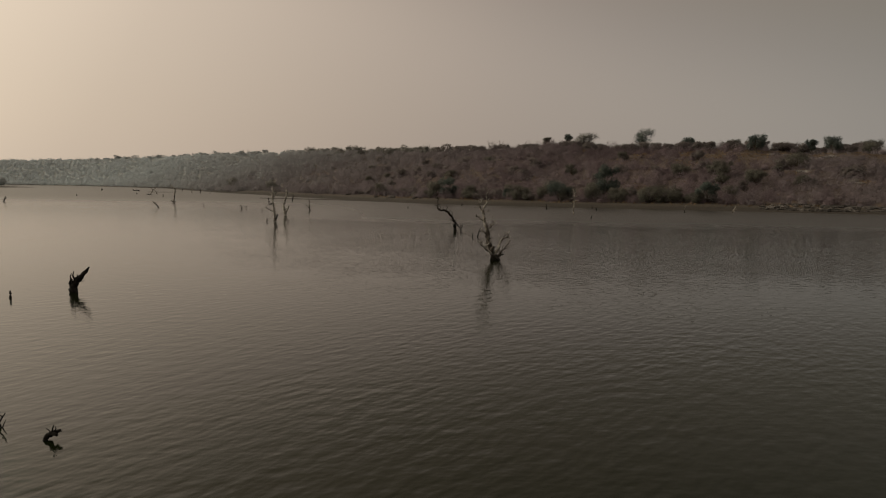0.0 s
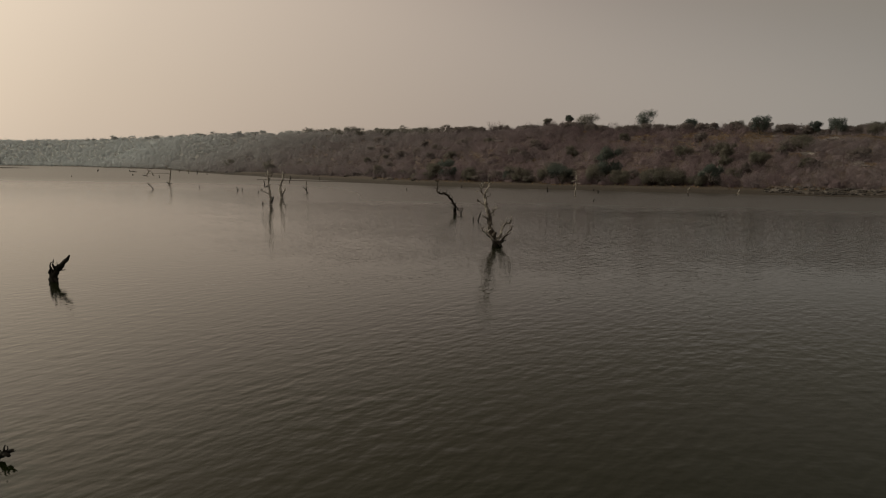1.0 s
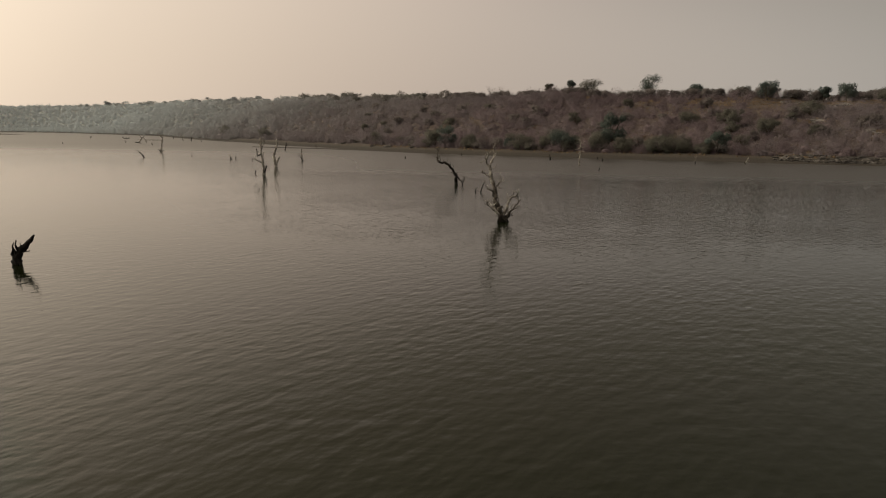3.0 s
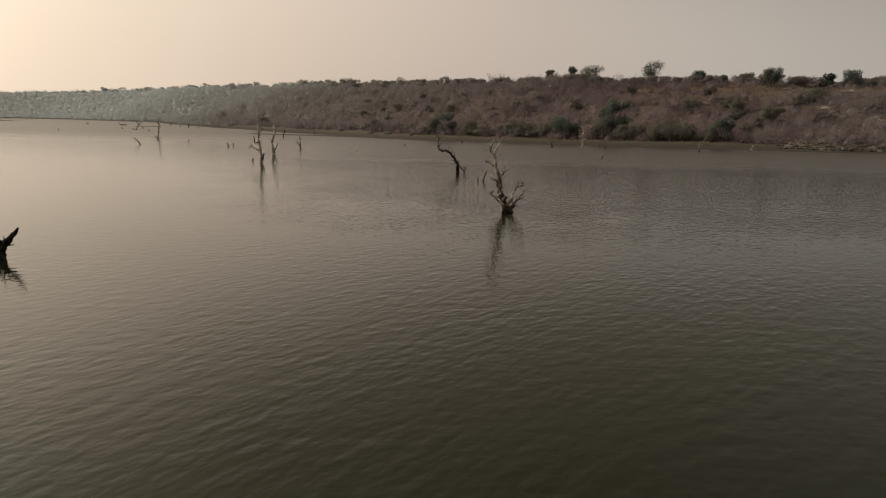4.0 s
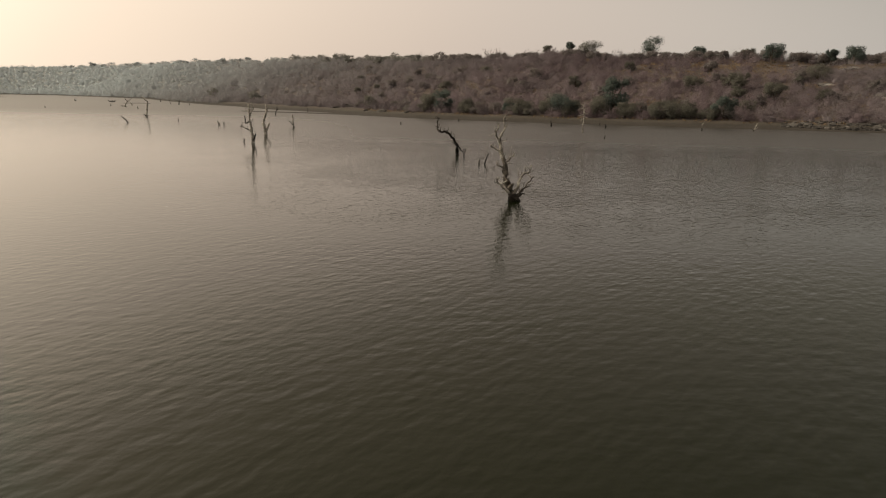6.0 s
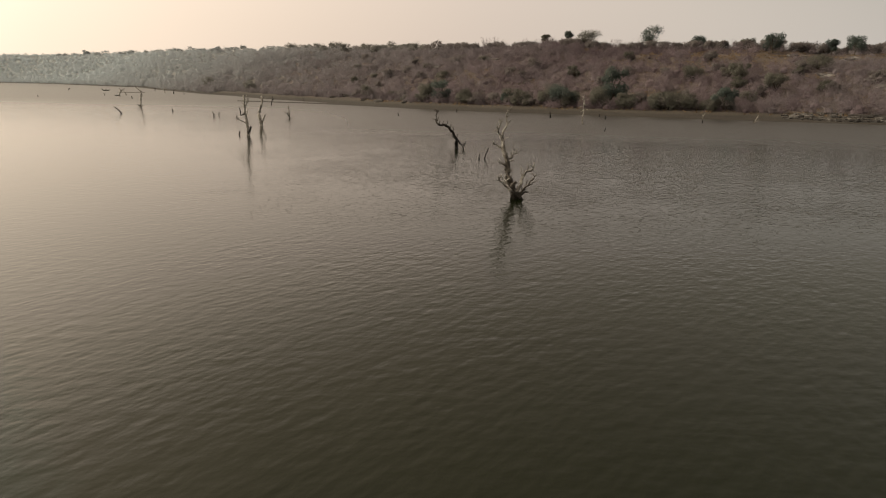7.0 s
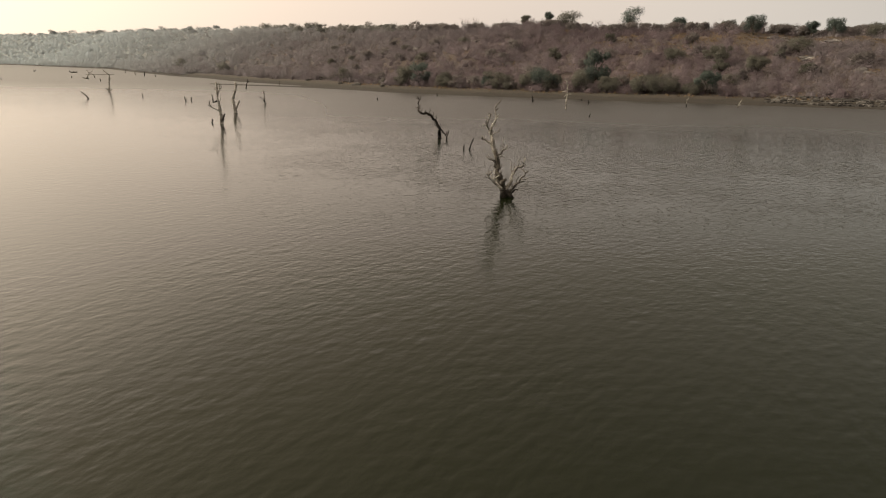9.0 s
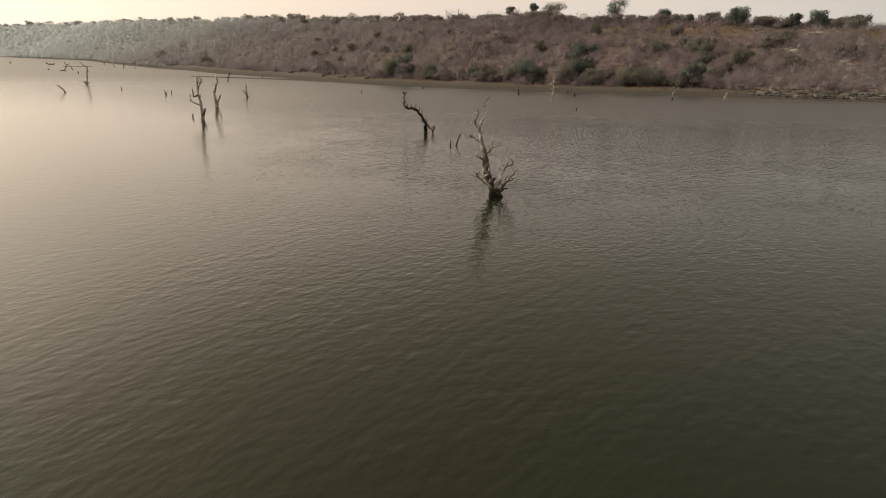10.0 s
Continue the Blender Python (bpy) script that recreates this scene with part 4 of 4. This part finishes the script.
W, M, P, K = WOOD, WOOD_MID, WOOD_PALE, WOOD_DARK
dead_tree(9.8, 62.25, "tall gnarled dead tree with bleached forked top standing in water", [
    ("trunk", 0.40, 0.15, 0.0, 0.6, M, [(0.05, -0.9), (0, 0), (-0.05, 0.6), (-0.36, 1.25), (-0.60, 1.85), (-0.55, 2.45), (-0.62, 2.95), (-0.84, 3.6)]),
    ("upper_trunk", 0.20, 0.13, 0.58, 0.9, P, [(-0.80, 3.4), (-0.96, 3.9), (-0.94, 4.3), (-1.06, 4.75), (-1.1, 5.0)]),
    ("fork", 0.12, 0.05, 0.9, 0.7, P, [(-1.08, 4.7), (-1.22, 5.0), (-1.36, 5.3), (-1.30, 5.65), (-1.18, 5.95), (-1.22, 6.25)]),
    ("fork", 0.14, 0.035, 0.9, 1.7, P, [(-1.06, 4.75), (-0.92, 5.2), (-0.70, 5.55), (-0.56, 5.9), (-0.62, 6.3), (-0.60, 6.68)]),
    ("stub", 0.09, 0.06, 1.4, 1.4, P, [(-0.60, 5.75), (-0.50, 5.92), (-0.42, 5.98)]),
    ("branch", 0.065, 0.03, 1.7, 1.9, P, [(-0.60, 6.6), (-0.45, 6.82), (-0.28, 6.92), (-0.12, 7.18)]),
    ("branch", 0.09, 0.04, 0.8, 0.4, P, [(-0.98, 4.05), (-1.3, 4.08), (-1.5, 4.30), (-1.72, 4.32), (-1.78, 4.6)]),
    ("branch", 0.05, 0.02, 0.8, 0.6, P, [(-1.3, 5.3), (-1.58, 5.42), (-1.75, 5.25), (-2.0, 5.28)]),
    ("branch", 0.06, 0.025, 0.75, 0.3, P, [(-1.34, 5.4), (-1.52, 5.62), (-1.48, 5.8), (-1.6, 6.0)]),
    ("branch", 0.12, 0.04, 0.6, 0.2, P, [(-0.70, 3.0), (-0.45, 3.18), (-0.29, 3.22), (-0.16, 3.55), (0.02, 3.6), (0.1, 3.95)]),
    ("twig", 0.04, 0.02, 0.35, 0.3, P, [(-0.2, 3.45), (-0.10, 3.9), (-0.18, 4.1), (-0.12, 4.5)]),
    ("branch", 0.07, 0.03, 0.5, 0.7, P, [(-0.6, 3.05), (-0.45, 2.95), (-0.15, 3.02), (0.0, 2.9)]),
    ("branch", 0.085, 0.035, 0.55, 0.3, P, [(-0.62, 2.8), (-0.9, 2.72), (-1.1, 2.85), (-1.2, 2.8), (-1.38, 3.05)]),
    ("branch", 0.09, 0.05, 0.3, 0.0, W, [(-0.55, 2.2), (-0.85, 2.35), (-0.80, 2.6), (-0.95, 2.75)]),
    ("limb", 0.17, 0.045, 0.1, -0.7, P, [(-0.25, 0.6), (-0.55, 0.92), (-0.86, 1.10), (-1.02, 1.38), (-1.32, 1.5), (-1.42, 1.75), (-1.58, 1.95)]),
    ("twig", 0.06, 0.02, -0.4, -0.2, P, [(-1.06, 1.4), (-1.15, 1.75), (-1.32, 1.85), (-1.38, 2.15)]),
    ("twig", 0.045, 0.015, -0.2, 0.2, P, [(-0.80, 1.1), (-0.95, 1.5), (-0.85, 1.7), (-0.9, 2.05)]),
    ("twig", 0.045, 0.015, -0.5, -0.9, W, [(-1.34, 1.55), (-1.6, 1.6), (-1.75, 1.8)]),
    ("limb", 0.17, 0.045, 0.1, 0.5, P, [(0.1, 0.5), (0.36, 0.9), (0.52, 1.15), (0.56, 1.55), (0.76, 1.85), (0.96, 2.2), (1.32, 2.22), (1.52, 2.45), (1.60, 2.9)]),
    ("twig", 0.05, 0.02, 0.4, 0.8, P, [(0.62, 1.75), (0.52, 2.05), (0.62, 2.25), (0.55, 2.6)]),
    ("twig", 0.045, 0.02, 0.45, 0.1, P, [(1.0, 2.2), (1.1, 2.5), (1.02, 2.7), (1.12, 2.9)]),
    ("twig", 0.04, 0.015, 0.45, 0.7, P, [(1.35, 2.25), (1.6, 2.2), (1.75, 2.35)]),
    ("limb", 0.14, 0.04, 0.0, -0.6, M, [(0.15, 0.35), (0.58, 0.62), (0.72, 0.98), (0.98, 1.12), (1.15, 1.5), (1.38, 1.66), (1.42, 1.9), (1.6, 2.05)]),
    ("twig", 0.045, 0.015, -0.4, -0.8, P, [(1.1, 1.4), (1.35, 1.42), (1.6, 1.6)]),
    ("twig", 0.04, 0.012, -0.2, 0.2, W, [(0.61, 0.75), (0.85, 0.74), (1.0, 0.95)]),
    ("twig", 0.05, 0.02, -0.2, -0.4, M, [(0.85, 1.05), (0.82, 1.4), (0.95, 1.6)]),
    ("branch", 0.11, 0.05, -0.1, -0.5, K, [(0.1, 0.2), (0.5, 0.38), (0.72, 0.62), (0.9, 0.6)]),
    ("twig", 0.04, 0.012, 0.7, 0.3, P, [(-1.2, 5.9), (-1.35, 6.05), (-1.38, 6.35)]),
    ("twig", 0.045, 0.015, 0.9, 1.3, P, [(-0.86, 5.3), (-0.72, 5.22), (-0.58, 5.34)]),
    ("twig", 0.05, 0.015, 0.8, 0.2, P, [(-1.0, 4.5), (-0.8, 4.8), (-0.6, 4.85), (-0.55, 5.2)]),
    ("twig", 0.04, 0.012, 0.3, 0.0, P, [(-0.0, 3.6), (0.2, 3.65), (0.35, 3.95)]),
    ("twig", 0.04, 0.012, 0.3, 0.6, P, [(-1.1, 2.85), (-1.3, 3.25)]),
    ("branch", 0.08, 0.03, 0.4, 0.9, W, [(-0.5, 1.5), (-0.22, 1.8), (-0.26, 2.05), (-0.1, 2.3)]),
    ("burl", 0.2, 0.10, 0.1, -0.35, M, [(-0.25, 1.0), (-0.18, 1.25), (-0.05, 1.4)]),
    ("root", 0.2, 0.07, 0.0, -0.6, K, [(0.05, 0.45), (0.4, 0.1), (0.75, -0.35)]),
    ("root", 0.18, 0.07, 0.0, -0.4, K, [(-0.05, 0.4), (-0.3, 0.05), (-0.5, -0.4)])], 1)
dead_tree(9.07, 99.9, "bent black dead tree with a long drooping top in water", [
    ("trunk", 0.32, 0.12, 0, -0.3, K, [(0, -0.8), (0, 0), (0.06, 0.51), (-0.04, 0.95), (0.0, 1.3), (-0.34, 1.78), (-0.52, 2.3), (-0.86, 2.55), (-1.11, 3.0), (-1.5, 3.12), (-1.75, 3.35), (-2.13, 3.2), (-2.64, 3.41)]),
    ("branch", 0.13, 0.06, -0.3, 0.1, W, [(-2.5, 3.35), (-2.88, 3.75), (-2.72, 4.2), (-2.86, 4.55), (-2.68, 4.97), (-2.95, 5.46)]),
    ("twig", 0.06, 0.025, 0, 0.2, W, [(-2.72, 4.9), (-2.5, 5.1), (-2.4, 5.4)]), ("twig", 0.06, 0.025, 0.1, -0.2, W, [(-2.8, 5.1), (-3.05, 5.2), (-3.15, 5.5)]),
    ("twig", 0.05, 0.02, -0.3, 0.1, W, [(-2.8, 4.1), (-3.1, 4.0), (-3.3, 4.2)]), ("twig", 0.05, 0.02, -0.2, 0.2, W, [(-2.75, 3.9), (-2.5, 4.15), (-2.52, 4.4)]),
    ("twig", 0.07, 0.025, -0.2, -0.3, K, [(-1.32, 3.05), (-1.42, 3.4), (-1.28, 3.65), (-1.35, 4.0)]), ("twig", 0.07, 0.03, -0.1, 0.3, K, [(-0.59, 2.3), (-0.42, 2.65), (-0.5, 3.05)]),
    ("twig", 0.065, 0.025, -0.25, -0.5, K, [(-1.75, 3.25), (-1.92, 3.5), (-1.86, 3.8)]), ("twig", 0.06, 0.025, -0.3, -0.6, K, [(-2.3, 3.25), (-2.42, 3.6), (-2.3, 3.95)]),
    ("twig", 0.065, 0.025, -0.1, -0.5, K, [(-1.0, 2.8), (-0.82, 3.1), (-0.85, 3.45)]), ("twig", 0.06, 0.02, -0.1, 0.2, K, [(-0.25, 1.65), (-0.55, 1.7), (-0.75, 1.95)]),
    ("twig", 0.06, 0.02, -0.1, -0.3, K, [(-0.1, 1.45), (0.12, 1.8), (0.08, 2.1)]),
    ("limb", 0.12, 0.06, -0.1, -0.4, K, [(-0.02, 1.35), (0.3, 1.1), (0.45, 0.75), (0.72, 0.58), (1.0, -0.05)]),
    ("limb", 0.10, 0.04, -0.4, -0.2, K, [(0.85, -0.1), (0.98, 0.4), (1.15, 0.7), (1.22, 1.15)]),
    ("twig", 0.05, 0.02, -0.3, -0.5, K, [(1.0, 0.5), (0.82, 0.85), (0.88, 1.05)])], 2)
dead_tree(-23.2, 120.4, "slender forked grey dead tree standing in water", [
    ("trunk", 0.30, 0.10, 0, 0.3, P, [(0.02, -0.8), (0, 0), (0.01, 0.94), (-0.07, 1.8), (-0.15, 2.64), (-0.3, 3.5), (-0.31, 4.33), (-0.33, 5.0), (-0.36, 5.6), (-0.42, 6.5)]),
    ("limb", 0.13, 0.04, 0.1, -0.4, P, [(-0.31, 4.3), (0.02, 5.16), (0.27, 5.95), (0.13, 6.25), (0.25, 6.6)]),
    ("branch", 0.09, 0.04, 0.2, 0.5, P, [(-0.33, 4.85), (-0.69, 5.4), (-1.0, 5.75)]),
    ("limb", 0.12, 0.07, 0.2, -0.2, K, [(-0.38, 3.6), (-0.95, 3.35), (-1.0, 4.0), (-1.1, 4.6)]),
    ("limb", 0.12, 0.05, 0, -0.5, P, [(-0.05, 2.0), (-0.76, 2.39), (-1.23, 2.65), (-1.72, 2.95)]),
    ("stub", 0.2, 0.08, 0, -0.3, K, [(0.1, 0.4), (0.45, 1.2), (0.58, 1.65)]),
    ("branch", 0.08, 0.03, 0.2, 0.4, P, [(-0.34, 5.2), (-0.12, 5.6), (-0.2, 6.0), (-0.05, 6.3)]), ("branch", 0.07, 0.03, 0.1, -0.3, P, [(0.1, 5.4), (0.4, 5.55), (0.5, 5.9)]),
    ("branch", 0.09, 0.04, 0.1, 0.3, P, [(-0.25, 3.2), (0.05, 3.6), (0.08, 4.1)]), ("branch", 0.07, 0.03, -0.3, -0.6, P, [(-1.23, 2.65), (-1.4, 3.1), (-1.35, 3.5)]),
    ("root", 0.15, 0.06, 0, -0.4, K, [(0.05, 0.3), (0.4, -0.2)])], 3)
dead_tree(-25.2, 142.3, "thick dead trunk with one low fork standing in water", [
    ("trunk", 0.42, 0.14, 0, 0.4, P, [(0.05, -0.8), (0, 0), (-0.09, 1.24), (-0.29, 2.26), (-0.09, 3.28), (0.28, 4.1), (0.46, 4.9), (0.25, 5.9)]),
    ("limb", 0.2, 0.1, 0, -0.4, P, [(0.04, 0.35), (0.42, 1.24), (0.8, 2.05), (0.95, 2.35)])], 4)
dead_tree(-23.5, 168.2, "small forked dead snag in the water", [
    ("trunk", 0.22, 0.09, 0, 0.2, P, [(0, -0.6), (0, 0), (-0.05, 0.87), (-0.1, 1.85), (-0.13, 3.1)]),
    ("limb", 0.15, 0.08, 0, -0.3, K, [(0, 0.5), (-0.52, 1.24), (-1.0, 1.65)]), ("root", 0.12, 0.06, 0, -0.3, K, [(0.05, 0.25), (0.5, 0.1)])], 5)
dead_tree(42.4, 151.0, "bleached pale dead tree with short whorled branches in water", [
    ("trunk", 0.20, 0.09, 0, 0.2, P, [(0, -0.7), (0, 0), (-0.07, 1.19), (0.09, 2.6), (0.12, 4.0), (-0.09, 5.5), (-0.28, 6.45)]),
    ("branch", 0.10, 0.06, 0.1, -0.3, P, [(0.05, 4.0), (1.1, 4.35)]), ("branch", 0.10, 0.06, 0.1, 0.5, P, [(0.05, 4.0), (-1.0, 3.65)]),
    ("branch", 0.10, 0.05, 0.1, -0.4, P, [(-0.1, 5.3), (-1.3, 5.1)]), ("branch", 0.08, 0.04, 0.2, 0.3, P, [(-0.27, 6.3), (0.43, 7.05)]),
    ("branch", 0.09, 0.05, 0.2, -0.1, P, [(-0.27, 6.3), (-0.68, 6.6)]), ("branch", 0.09, 0.05, 0.1, 0.6, P, [(0.1, 3.2), (-0.6, 2.5)]),
    ("branch", 0.09, 0.05, 0.1, -0.5, P, [(-0.05, 5.0), (0.7, 5.4)]), ("branch", 0.09, 0.05, 0.1, 0.4, P, [(0.1, 4.5), (-0.8, 4.75)]),
    ("branch", 0.08, 0.05, 0.1, -0.3, P, [(-0.2, 5.9), (-0.95, 6.1)]), ("branch", 0.08, 0.05, 0.1, -0.5, P, [(0.1, 3.4), (0.85, 3.2)]), ("branch", 0.08, 0.05, 0.1, 0.3, P, [(-0.22, 6.0), (0.5, 6.25)])], 6)
dead_tree(-69.0, 186.5, "leaning broken dead trunk rising from the water", [
    ("trunk", 0.28, 0.12, 0, 0.3, K, [(0.3, -0.6), (0, 0), (-0.55, 0.85), (-1.55, 1.6)]), ("branch", 0.1, 0.05, 0.1, -0.3, M, [(-0.6, 0.9), (-1.0, 1.5), (-1.7, 1.9)])], 7)
dead_tree(-77.8, 224.0, "tall thin dead tree with a bent crown in water", [
    ("trunk", 0.3, 0.12, 0, 0.3, P, [(0, -0.8), (0, 0), (0.24, 1.62), (0.5, 3.5), (0.7, 4.85), (0.15, 5.3), (-1.06, 6.4)]),
    ("limb", 0.25, 0.1, 0, -0.4, K, [(0, 0.2), (-0.7, 1.1)]), ("limb", 0.2, 0.1, 0, 0.4, K, [(0, 0.15), (0.8, 0.6)]), ("branch", 0.12, 0.06, 0.2, 0.5, P, [(0.4, 3.0), (1.0, 3.9)])], 8)
dead_tree(-133, 348, "far dead tree with two spread limbs in water", [
    ("trunk", 0.34, 0.18, 0, 0, P, [(0, -0.8), (0, 0), (0.74, 1.5), (1.4, 2.6), (0.4, 4.1)]), ("limb", 0.22, 0.12, 0, 0.5, P, [(1.35, 2.5), (3.05, 3.85)]),
    ("limb", 0.2, 0.15, 0, 0, K, [(0.9, 0.05), (-0.4, 0.35), (-1.9, 0.5)])], 9)
dead_tree(-135.9, 365, "hooked dead branch standing out of the water", [("trunk", 0.3, 0.14, 0, 0, P, [(0.2, -0.6), (0, 0), (-0.5, 1.6), (-1.5, 2.2)])], 10, "snag", "snag", "snags")
dead_tree(-134.9, 422, "small forked dead tree far out in the lake", [("trunk", 0.32, 0.14, 0, 0, P, [(0.1, -0.6), (0, 0), (-0.4, 1.9), (0.75, 3.2)]), ("limb", 0.2, 0.12, 0, 0, P, [(-0.4, 1.6), (-1.2, 2.9)])], 11)
dead_tree(-189, 470, "low tangled driftwood lying across the water", [
    ("branch", 0.3, 0.14, 0, 0.5, K, [(-2.8, 1.3), (-2.0, 0.55), (-0.8, 0.3), (0.4, 0.35), (1.6, 0.1), (2.4, -0.3)]), ("limb", 0.2, 0.1, 0.2, -0.3, K, [(-1.0, 0.3), (-0.2, 0.9), (0.5, 1.0)]),
    ("limb", 0.2, 0.1, 0, 0.4, K, [(0.6, 0.2), (1.3, 0.75), (2.3, 0.7)])], 21, "snag", "snag", "snags")
dead_tree(11.3, 88.7, "slanting dark dead pole standing in the water", [("pole", 0.14, 0.07, 0, 0.15, K, [(-0.15, -0.5), (0, 0), (0.19, 0.58), (0.5, 1.35)])], 12, "snag", "snag", "snags")
dead_tree(10.64, 88.7, "short dark dead pole standing in the water", [("pole", 0.11, 0.06, 0, 0.05, K, [(0, -0.5), (0, 0), (0.02, 0.3), (0.06, 0.6)])], 13, "snag", "snag", "snags")
dead_tree(73.1, 157.5, "pale crooked dead stick in the shallow water", [("stick", 0.17, 0.13, 0, 0.1, K, [(0, -0.5), (0, 0), (-0.02, 0.7)]), ("stick", 0.14, 0.07, 0.1, 0.1, P, [(-0.02, 0.65), (0.0, 1.4), (0.30, 1.8), (0.42, 2.4)]), ("stick", 0.08, 0.05, 0.1, -0.2, P, [(0.0, 1.35), (-0.3, 1.8)])], 14, "snag", "snag", "snags")
dead_tree(85.7, 157.3, "pale forked driftwood snag in the shallows", [("stick", 0.16, 0.07, 0, 0.2, P, [(0, -0.4), (0, 0), (0.06, 0.5), (0.5, 1.0), (0.88, 1.8)]), ("stick", 0.12, 0.06, 0, -0.3, P, [(0.05, 0.2), (0.4, 0.5), (0.8, 0.95)]), ("stick", 0.1, 0.05, 0, 0.2, M, [(0.02, 0.2), (-0.35, 0.6), (-0.7, 0.7)])], 15, "snag", "snag", "snags")
dead_tree(-22.55, 45.1, "jagged black dead stump leaning out of the water", [
    ("stump", 0.29, 0.05, 0, 0.35, K, [(0.05, -0.7), (0.05, 0), (0.02, 0.38), (0.15, 0.62), (0.26, 0.9), (0.50, 1.08), (0.66, 1.34), (0.86, 1.46), (1.02, 1.76)]),
    ("splinter", 0.12, 0.025, 0, 0.2, K, [(-0.10, 0.1), (-0.14, 0.62), (-0.10, 0.9), (-0.17, 1.1), (-0.10, 1.32)]),
    ("splinter", 0.11, 0.02, 0.1, 0.0, K, [(0.08, 0.5), (0.16, 0.9), (0.10, 1.2), (0.15, 1.52)]),
    ("splinter", 0.08, 0.02, 0.05, -0.1, K, [(0.0, 0.4), (0.03, 0.85), (-0.02, 1.08)]),
    ("splinter", 0.08, 0.02, 0.1, 0.4, K, [(0.25, 0.8), (0.48, 0.84), (0.55, 0.74), (0.66, 0.78)]),
    ("splinter", 0.06, 0.02, 0.1, 0.1, K, [(0.30, 0.95), (0.34, 1.18), (0.30, 1.3)]),
    ("splinter", 0.09, 0.03, 0.2, 0.3, K, [(0.75, 1.35), (0.95, 1.48), (0.98, 1.66)]),
    ("root", 0.11, 0.04, 0.0, -0.3, K, [(0.1, 0.3), (0.34, 0.08), (0.5, -0.2)])], 16, "stump", "stump", "snags", 1.5)
dead_tree(-10.3, 18.8, "arched black branch breaking the water surface", [
    ("branch", 0.085, 0.05, 0, 0.05, K, [(0.06, -0.3), (0.0, 0.0), (0.05, 0.12), (0.10, 0.13), (0.20, 0.24), (0.30, 0.23), (0.42, 0.29)]),
    ("knot", 0.07, 0.03, 0.0, -0.04, K, [(0.22, 0.2), (0.33, 0.20), (0.40, 0.16)]),
    ("twig", 0.022, 0.008, 0.02, 0.05, K, [(0.16, 0.2), (0.10, 0.3), (0.00, 0.36)]),
    ("twig", 0.025, 0.01, 0.02, -0.03, K, [(0.21, 0.22), (0.24, 0.36), (0.29, 0.48)]),
    ("twig", 0.018, 0.008, 0.03, 0.06, K, [(0.24, 0.24), (0.30, 0.34), (0.27, 0.42)]),
    ("twig", 0.02, 0.008, 0.05, 0.0, K, [(0.36, 0.27), (0.46, 0.26), (0.52, 0.31)])], 17, "snag", "snag", "snags", 1.4)
dead_tree(-12.25, 19.9, "curled thin black branch rising from the water", [
    ("branch", 0.04, 0.018, 0, 0.05, K, [(0.05, -0.3), (0.0, 0.0), (-0.05, 0.17), (0.06, 0.34), (0.13, 0.46)]), ("twig", 0.025, 0.01, 0.03, 0, K, [(0.06, 0.34), (-0.04, 0.42), (-0.12, 0.36)]), ("twig", 0.02, 0.01, 0, 0.05, K, [(0.03, -0.05), (0.08, 0.12), (0.14, 0.24)])], 18, "snag", "snag", "snags")
dead_tree(-25.6, 43.1, "small black stump end poking from the water", [("stump", 0.14, 0.05, 0, 0, K, [(0, -0.4), (0, 0.0), (0.02, 0.28), (0.0, 0.48)])], 19, "stump", "stump", "snags")
dead_tree(-139.9, 233.7, "leaning dark dead snag far out in the lake", [("trunk", 0.3, 0.12, 0, 0, K, [(-0.3, -0.5), (0, 0), (0.5, 1.1), (0.9, 2.0)]), ("limb", 0.14, 0.07, 0, 0, K, [(0.4, 0.9), (1.3, 1.5)])], 20, "snag", "snag", "snags")
stakes = [(41.4, 175.5, 1.6), (52.9, 167, 1.1), (40.7, 131.4, 0.7), (56.4, 182, 0.7), (20, 202, 0.9), (2.5, 181.9, 0.7), (-59.7, 198, 0.8), (-43.4, 177.6, 1.1), (-42.7, 179.7, 0.8),
          (-36.2, 170, 0.6), (-25.3, 123.2, 0.6), (-112.8, 311, 1.2), (-114, 390, 1.0), (-224, 493, 1.4), (-40.8, 243.8, 2.2), (-33, 272, 1.7), (-49.6, 299, 1.6), (-123, 400, 2.4),
          (-159.5, 477, 1.8), (-146, 363, 1.0), (-160.6, 327, 0.9), (-232, 512, 1.3)]
for k, (x, y, h) in enumerate(stakes):
    q = random.Random(60 + k)
    thick = 0.05 * h + 0.06 + 0.0003 * y
    lean_x = q.uniform(-0.3, 0.3) * h
    dead_tree(x, y, "short dark broken stake of dead wood in the water", [("stick", thick, thick * 0.5, 0, q.uniform(-0.2, 0.2), K, [(-0.3 * lean_x, -0.5), (0, 0), (0.4 * lean_x, 0.55 * h), (lean_x, h)])] +
              ([("stick", thick * 0.6, thick * 0.3, 0, 0.1, K, [(0, 0.1 * h), (0.35 * h, 0.6 * h)])] if k % 3 == 1 else []), 30 + k, "stake", "stake", "stakes")
